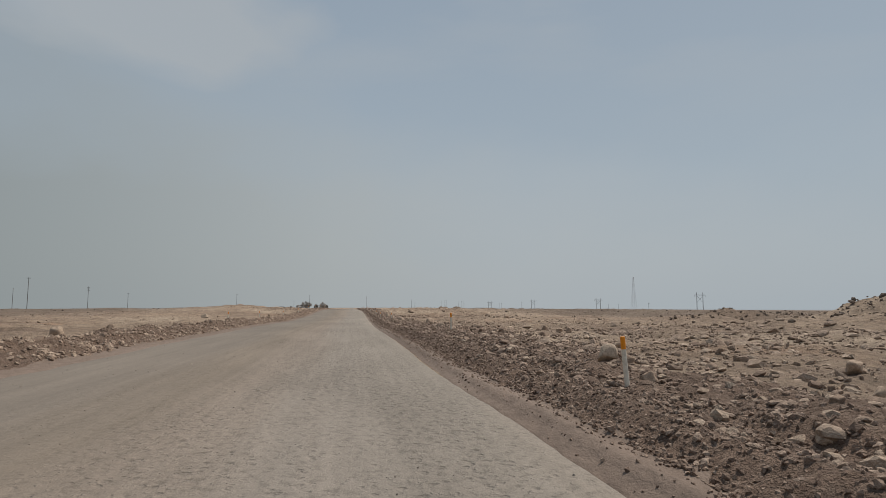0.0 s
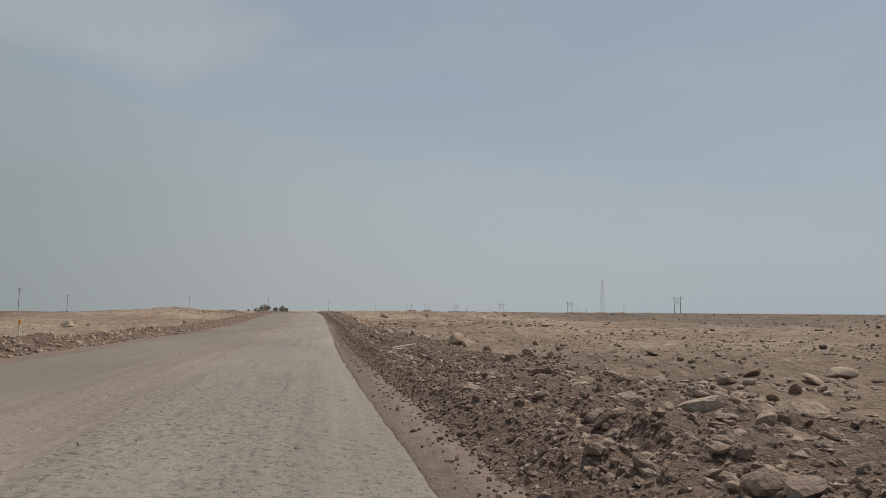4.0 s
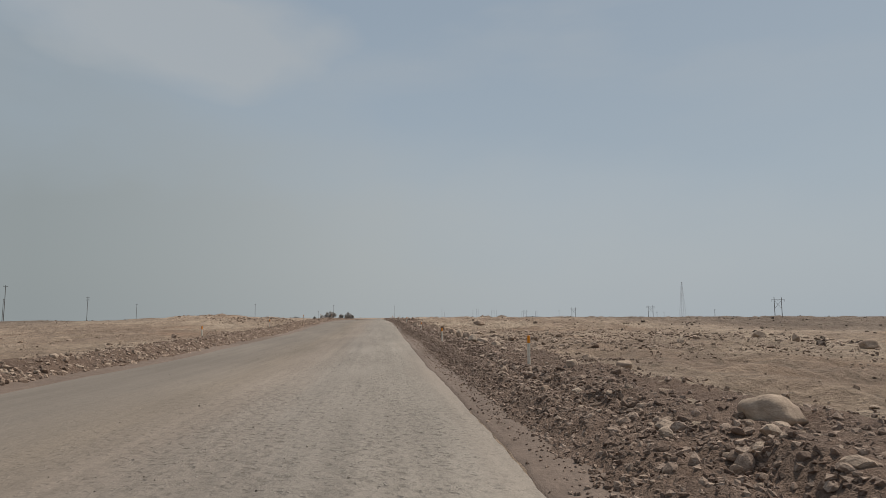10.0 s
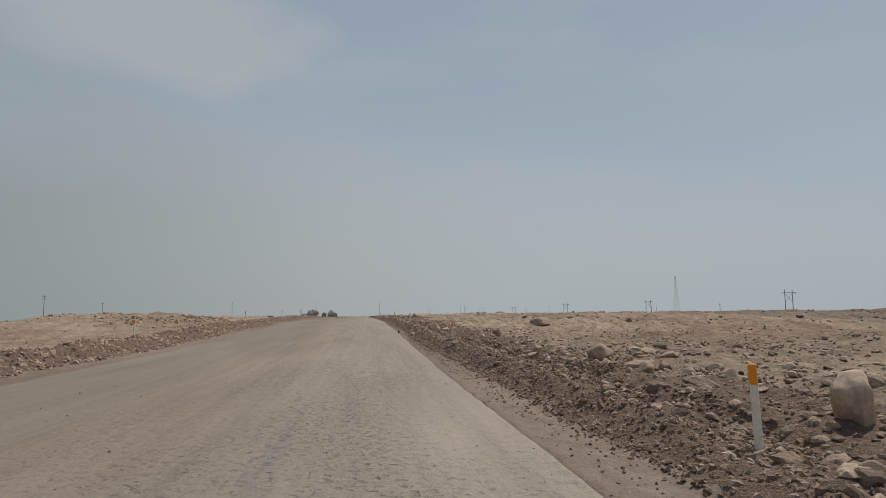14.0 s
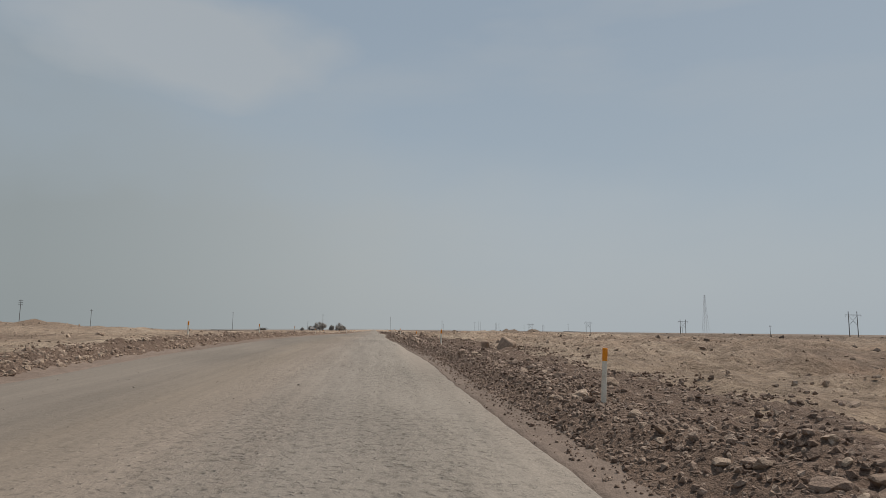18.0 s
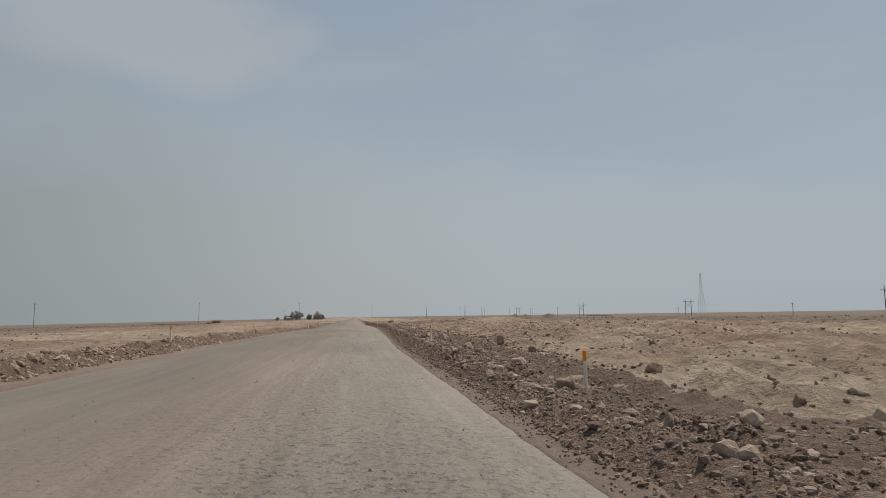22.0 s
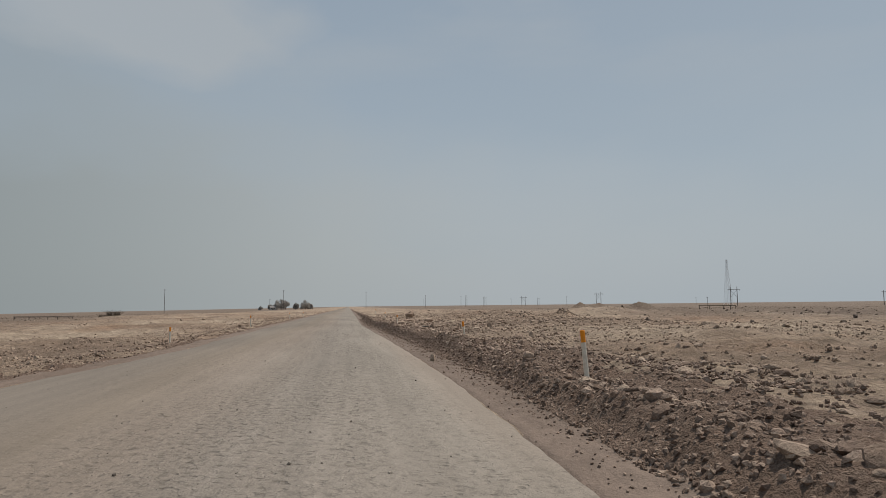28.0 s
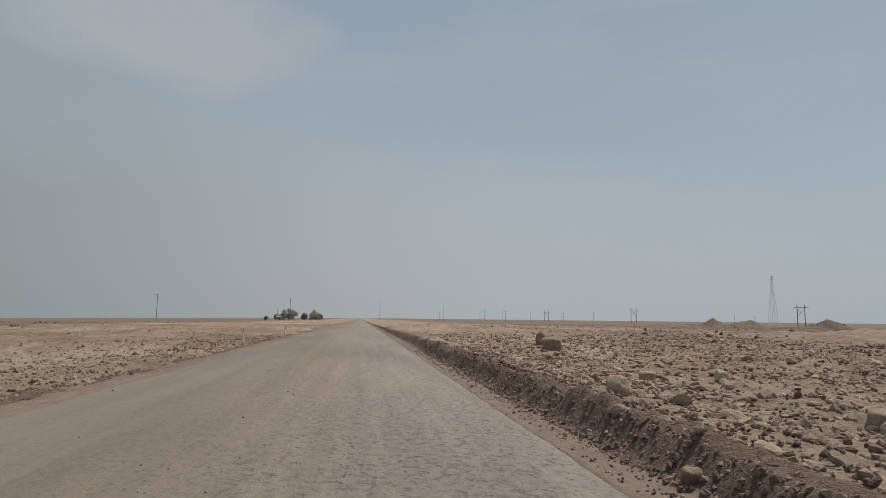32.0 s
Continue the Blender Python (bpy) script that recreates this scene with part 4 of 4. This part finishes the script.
boulder(3.87, 272.90, 0.42, 0.17, 30)
boulder(7.76, 273.59, 0.30, 0.29, 8)
boulder(6.96, 276.88, 0.23, 0.19, 17)
boulder(4.11, 277.70, 0.40, 0.16, 7)
boulder(7.04, 281.43, 0.38, 0.23, 26)
boulder(8.05, 282.81, 0.39, 0.28, 33)
boulder(10.06, 287.76, 0.32, 0.27, 2)
boulder(4.12, 289.61, 0.18, 0.12, 30)
boulder(3.89, 292.04, 0.49, 0.26, 22)
boulder(3.96, 293.77, 0.39, 0.31, 32)
boulder(24.02, 294.50, 0.88, 0.41, 23, "pale angular boulder on the sand")
boulder(1.85, 301.48, 0.22, 0.12, 35)
boulder(3.56, 302.26, 0.27, 0.12, 5)
boulder(7.02, 302.47, 0.88, 0.41, 17, "large weathered tan boulder on the stony verge")
boulder(6.72, 304.92, 0.46, 0.31, 26)
boulder(-9.03, 305.02, 0.57, 0.23, 31)
boulder(3.55, 307.03, 0.44, 0.31, 2)
boulder(6.40, 312.03, 0.42, 0.28, 12)
boulder(8.68, 312.44, 0.43, 0.29, 18)
boulder(7.33, 323.34, 0.85, 0.69, 12, "large weathered tan boulder on the stony verge")
boulder(7.96, 326.58, 0.78, 0.74, 27, "large weathered tan boulder on the stony verge")
boulder(23.12, 337.76, 0.77, 0.39, 13, "pale angular boulder on the sand")
pick = random.Random(21)
for k in range(80):
    y = pick.uniform(12, 335)
    if k % 2:
        x = float(edge_right(y) + gutter_width(y)) + pick.uniform(1.5, 4.0) + pick.random() ** 2 * 22
    else:
        x = float(edge_left(y)) - 1.2 - pick.random() ** 2 * 26
    w = 0.16 + 0.3 * pick.random() ** 2.5
    boulder(x, y, w, w * pick.uniform(0.45, 0.8), k, "small tan boulder half buried in sand")



# ---- marker posts ----
def marker_post(height=0.8):
    post = empty("marker_post", (0, 0, 0), label="white plastic road marker post with orange reflective band", category="marker post", group="marker posts")
    bm = beam((0, 0, -0.3), (0, 0, height), 0.043, 0.037, 14)
    part("shaft", bm, WHITE, post, "dusty white tapered tube")
    band = beam((0, 0, height - 0.19), (0, 0, height + 0.003), 0.0405, 0.0400, 14)
    part("reflector_band", band, ORANGE, post, "orange reflective sheet")
    cap = beam((0, 0, height + 0.002), (0, 0, height + 0.012), 0.040, 0.030, 14)
    part("cap", cap, ORANGE, post, "orange end cap")
    return post


POST = marker_post()
for k, (x, y, lean, tip, foot) in enumerate(POSTS):
    m = pose(x, y, float(surface(x, y)) - 0.02 if foot == 9 else foot, tip, lean, 37 * k)
    if k:
        copy_thing(POST, m)
    else:
        POST.matrix_basis = m

fallen = empty("fallen_marker_post", (3.71, 54.8, 0.0), label="fallen white marker post lying on the stones", category="marker post")
foot, tip = (Vector((x, y, float(surface(x, y)) + 0.05)) for x, y in ((3.68, 54.8), (4.47, 54.6)))
fallen.matrix_basis = Matrix.Translation(foot) @ (tip - foot).to_track_quat("Z", "Y").to_matrix().to_4x4()
long = (tip - foot).length
part("shaft", beam((0, 0, 0), (0, 0, long), 0.05, 0.043, 12), WHITE, fallen, "dusty white tapered tube")
part("cap", beam((0, 0, long), (0, 0, long + 0.02), 0.044, 0.03, 12), WHITE, fallen)


# ---- power lines ----
def power_pole(height, arms=1):
    p = empty("power_pole", (0, 0, 0), label="tall dark wooden power pole with a short crossarm", category="power pole", group="power poles")
    part("pole", beam((0, 0, -0.5), (0, 0, height), 0.17, 0.12, 10), WOOD, p)
    for top in [height - 1.1 * k for k in range(arms)]:
        part("crossarm", block((-1.0, -0.2, top - 0.75), (1.0, -0.08, top - 0.6), 0.01), WOOD, p)
        for x in (-0.85, 0.85):
            bm = beam((x, -0.14, top - 0.6), (x, -0.14, top - 0.38), 0.05, 0.05)
            part("insulator", beam((x, -0.14, top - 0.5), (x, -0.14, top - 0.4), 0.09, 0.07, bm=bm), CERAMIC, p, "brown ceramic insulator")
    for s in (-1, 1):
        part("brace", beam((s * 0.7, -0.13, height - 0.72), (0, -0.13, height - 1.4), 0.025), STEEL, p)
    return p


def h_frame(height, width):
    p = empty("h_frame_pylon", (0, 0, 0), label="wooden H-frame power pylon with cross bracing", category="pylon", group="H-frame pylons")
    for s in (-1, 1):
        part("pole", beam((s * width / 2, 0, -0.5), (s * width / 2, 0, height), 0.24, 0.17, 10), WOOD, p)
    arm = height * 0.86
    part("crossarm", block((-width * 0.95, -0.3, arm - 0.14), (width * 0.95, -0.2, arm + 0.14), 0.01), WOOD, p)
    for s in (-1, 1):
        part("cross_brace", beam((s * width / 2, s * 0.24, arm - 0.6), (-s * width / 2, s * 0.24, arm - height * 0.42), 0.09), WOOD, p)
    for x in (-width * 0.9, 0.0, width * 0.9):
        bm = beam((x, -0.25, arm - 0.14), (x, -0.25, arm - 1.3), 0.03)
        for k in range(5):
            beam((x, -0.25, arm - 0.35 - 0.18 * k), (x, -0.25, arm - 0.42 - 0.18 * k), 0.13, 0.09, bm=bm)
        part("insulator_string", bm, CERAMIC, p, "hanging string of ceramic discs")
    return p


# wooden poles beside and beyond the road: x, y, height
for k, (x, y, h) in enumerate(((-177.6, 380, 17.2), (-196, 507.9, 16.3), (-202.5, 612.4, 14.1), (-121.9, 696.3, 15.4), (-50.9, 763.3, 15.8), (19.3, 954.7, 18.2), (90.5, 996, 14.6), (164.2, 1123, 15.8), (160.1, 1112, 15.8), (176.8, 1063, 13.2), (248.3, 511.5, 7.0), (-235.9, 483.6, 14.0), (300, 1400, 15), (247, 1059, 11.5), (251, 1065, 11), (209.5, 1223, 15), (215, 1230, 14), (279.4, 1036.6, 12.5), (419.7, 968.7, 9), (152.5, 1104, 14.5), (-92, 1020, 12), (128, 1330, 13), (333, 800, 8))):
    power_pole(h + 0.009 * max(-40 - x, 0), 3 if k == 1 else 1).matrix_basis = pose(x, y, float(surface(x, y)), 0, 0, 25 + 7 * k)
# H-frames: x, y, height, width
for x, y, h, w in ((268.3, 465.6, 14.4, 4.8), (253.2, 635.9, 12.7, 4.4), (241.5, 838, 13.4, 4.6), (236.7, 1090, 14.0, 5.0)):
    h_frame(h, w).matrix_basis = pose(x, y, float(surface(x, y)), 0, 0, -8)



# ---- lattice tower ----
def lattice_tower(x, y, height):
    t = empty("lattice_tower", (x, y, float(surface(x, y))), label="tall galvanised steel lattice tower on the far plain", category="tower")
    def half(z):
        u = z / height
        return 3.0 * (1 - u) ** 1.1 + 0.42
    levels = [0, 8, 15, 21, 26.5, 31.5, 36, 40, 43.5, height]
    corners = ((-1, -1), (1, -1), (1, 1), (-1, 1))
    for cx, cy in corners:
        bm = bmesh.new()
        for a, b in zip(levels, levels[1:]):
            beam((cx * half(a), cy * half(a), a - (0.5 if a == 0 else 0)), (cx * half(b), cy * half(b), b), 0.1, 0.085, 6, bm)
        part("leg", bm, STEEL, t)
    for k, (a, b) in enumerate(zip(levels, levels[1:])):
        for i in range(4):
            (ax, ay), (bx, by) = corners[i], corners[(i + 1) % 4]
            bm = beam((ax * half(a), ay * half(a), a), (bx * half(b), by * half(b), b), 0.045, None, 5)
            beam((bx * half(a), by * half(a), a), (ax * half(b), ay * half(b), b), 0.045, None, 5, bm)
            beam((ax * half(b), ay * half(b), b), (bx * half(b), by * half(b), b), 0.045, None, 5, bm)
            part("lattice_panel", bm, STEEL, t)
    for cx, cy in corners[:2]:
        part("antenna", block((cx * 0.62 - 0.1, cy * 0.62 - 0.1, height - 5), (cx * 0.62 + 0.1, cy * 0.62 + 0.1, height - 0.5), 0.03), STEEL, t, "pale panel antenna")
    return t


lattice_tower(403.7, 877.3, 48.6)


# ---- low pipe frame out on the plain ----
def pipe_frame(x, y, length, turn, level=1.7):
    g = empty("pipe_frame", (x, y, float(surface(x, y)) - 0.1), turn, "low rusty pipe frame standing on the desert plain", "pipe frame")
    top = level - float(surface(x, y))
    for px in (-length / 2, -length * 0.16, length * 0.27, length / 2):
        part("post", beam((px, 0, -0.3), (px, 0, top), 0.075), RUST, g)
    part("top_rail", beam((-length / 2 - 0.1, 0, top + 0.05), (length / 2 + 0.1, 0, top - 0.02), 0.085), RUST, g)
    part("back_rail", beam((-length * 0.15, 2.2, top), (length * 0.75, 2.2, top - 0.08), 0.07), RUST, g)
    for px in (-length * 0.15, length * 0.75):
        part("back_post", beam((px, 2.2, -0.3), (px, 2.2, top), 0.06), RUST, g)
    return g


pipe_frame(74.5, 368.5, 6.0, -0.35)
pipe_frame(-55.5, 372, 7.0, 0.1, 0.95)


# ---- trees and house at the end of the road ----
def tree(x, y, height, width, seed):
    rng = random.Random(seed)
    t = empty("tree", (x, y, float(surface(x, y))), label="grey-green desert tree with an uneven low crown, paled for haze", category="tree", group="trees beside the road")
    bm = beam((0, 0, -0.3), (0.1, 0, height * 0.4), height * 0.035, height * 0.022, 8)
    tips = []
    for k in range(16):
        a = k * 2.4 + rng.random()
        u = rng.random() ** 0.6
        tip = Vector((math.cos(a) * width * 0.42 * u, math.sin(a) * width * 0.42 * u, height * rng.uniform(0.22, 0.86) * (1.08 - 0.45 * u)))
        beam((0, 0, height * rng.uniform(0.05, 0.3)), tip, height * 0.014, height * 0.005, 6, bm)
        tips.append((tip, rng.uniform(0.13, 0.24)))
    part("trunk", bm, BARK, t)
    vs, fs = [], []
    for k in range(7500):
        c, size = tips[rng.randrange(16)]
        d = Vector((rng.gauss(0, 1), rng.gauss(0, 1), rng.gauss(0, 0.9))).normalized() * rng.random() ** 0.45
        p = c + Vector((d.x * width * size, d.y * width * size, d.z * height * size * 1.25))
        if p.z < 0.05:
            continue
        u = Vector((rng.gauss(0, 1), rng.gauss(0, 1), rng.gauss(0, 1))).normalized() * rng.uniform(0.14, 0.34)
        w = u.orthogonal().normalized() * rng.uniform(0.08, 0.2)
        i = len(vs)
        vs += [p - u, p + w, p + u, p - w]
        fs.append((i, i + 1, i + 2, i + 3))
    crown = soup("crown", np.array([v[:] for v in vs]), np.array(fs), LEAF, label="grey-green leaves paled for distance haze")
    crown.parent = t
    return t


for x, y, h, w, seed in ((-59, 850, 11.0, 12.5, 1), (-55.5, 856, 9.0, 7.0, 7), (-68.5, 853, 7.0, 5.5, 2), (-66, 868, 6.0, 6.0, 6), (-46, 852, 6.5, 5.5, 3), (-37, 850, 8.8, 9.0, 4), (-33, 853, 6.5, 5.5, 8), (-79, 862, 3.6, 4.0, 5)):
    tree(x - 2.4, y, h, w, seed)



def far_house(x, y, w, d, h):
    p = empty("house", (x, y, float(surface(x, y))), 0.15, "small pale house behind the trees", "house")
    part("wall", block((-w / 2, -d / 2, -0.2), (w / 2, d / 2, h), 0.03), PLASTER, p)
    bm = bmesh.new()
    pts = [(-w / 2 - 0.3, -d / 2 - 0.3, h), (w / 2 + 0.3, -d / 2 - 0.3, h), (w / 2 + 0.3, d / 2 + 0.3, h), (-w / 2 - 0.3, d / 2 + 0.3, h), (-w / 2 - 0.3, 0, h + 1.3), (w / 2 + 0.3, 0, h + 1.3)]
    v = [bm.verts.new(q) for q in pts]
    for q in ((0, 1, 5, 4), (2, 3, 4, 5), (0, 4, 3), (1, 2, 5), (3, 2, 1, 0)):
        bm.faces.new([v[i] for i in q])
    part("roof", bm, TIN, p, "grey tin gable roof")
    for s in (-1, 1):
        part("window", block((s * w / 4 - 0.5, -d / 2 - 0.04, 1.0), (s * w / 4 + 0.5, -d / 2 + 0.02, 2.0)), DARKGLASS, p)
    part("door", block((-0.45, -d / 2 - 0.05, 0.0), (0.45, -d / 2 + 0.02, 2.0)), RUST, p)
    return p


far_house(-68.4, 846, 5, 5, 2.3)


# ---- odds and ends on the verge ----
def dead_bush(x, y, height, width):
    rng = random.Random(5)
    g = empty("dead_bush", (x, y, float(surface(x, y))), label="dry brown desert bush on a low hummock", category="bush")
    for k in range(3):
        bm = bmesh.new()
        for i in range(45):
            a, u = rng.random() * 6.28, rng.random()
            foot = Vector((math.cos(a) * width * 0.2 * u, math.sin(a) * width * 0.2 * u, -0.05))
            mid = foot + Vector((math.cos(a) * width * 0.2, math.sin(a) * width * 0.2, height * rng.uniform(0.3, 0.6)))
            tip = mid + Vector((rng.gauss(0, 0.2) * width, rng.gauss(0, 0.2) * width, height * rng.uniform(0.05, 0.5)))
            beam(foot, mid, 0.02, 0.013, 5, bm)
            beam(mid, tip, 0.013, 0.006, 5, bm)
        part("twigs", bm, BARK, g)
    return g


dead_bush(-39, 362, 1.2, 3.0)
dead_bush(-41, 363.5, 0.9, 2.2)

stick = empty("wooden_stick", (5.3, 288.5, float(surface(5.3, 288.5)) + 0.05), label="weathered grey stick lying on the sand", category="stick")
stick.matrix_basis = pose(5.3, 288.5, float(surface(5.3, 288.5)) + 0.05, 0, 89, 12)
part("stem", beam((0, 0, -0.7), (0, 0, 0.1), 0.035, 0.03, 8), WOOD, stick)
part("split_end", beam((0, 0, 0.1), (0.05, 0.03, 0.7), 0.028, 0.012, 8), WOOD, stick)

scrap = new("plastic_scrap")
tagged(scrap, "faded orange plastic scrap caught among the stones", "scrap")
scrap.matrix_basis = pose(5.72, 234.1, float(surface(5.72, 234.1)) + 0.02, 15, 10, 30)
part("sheet", block((-0.17, -0.12, 0), (0.17, 0.12, 0.025), 0.01), ORANGE, scrap)
part("folded_edge", block((0.13, -0.12, 0.02), (0.17, 0.12, 0.12), 0.01), ORANGE, scrap)
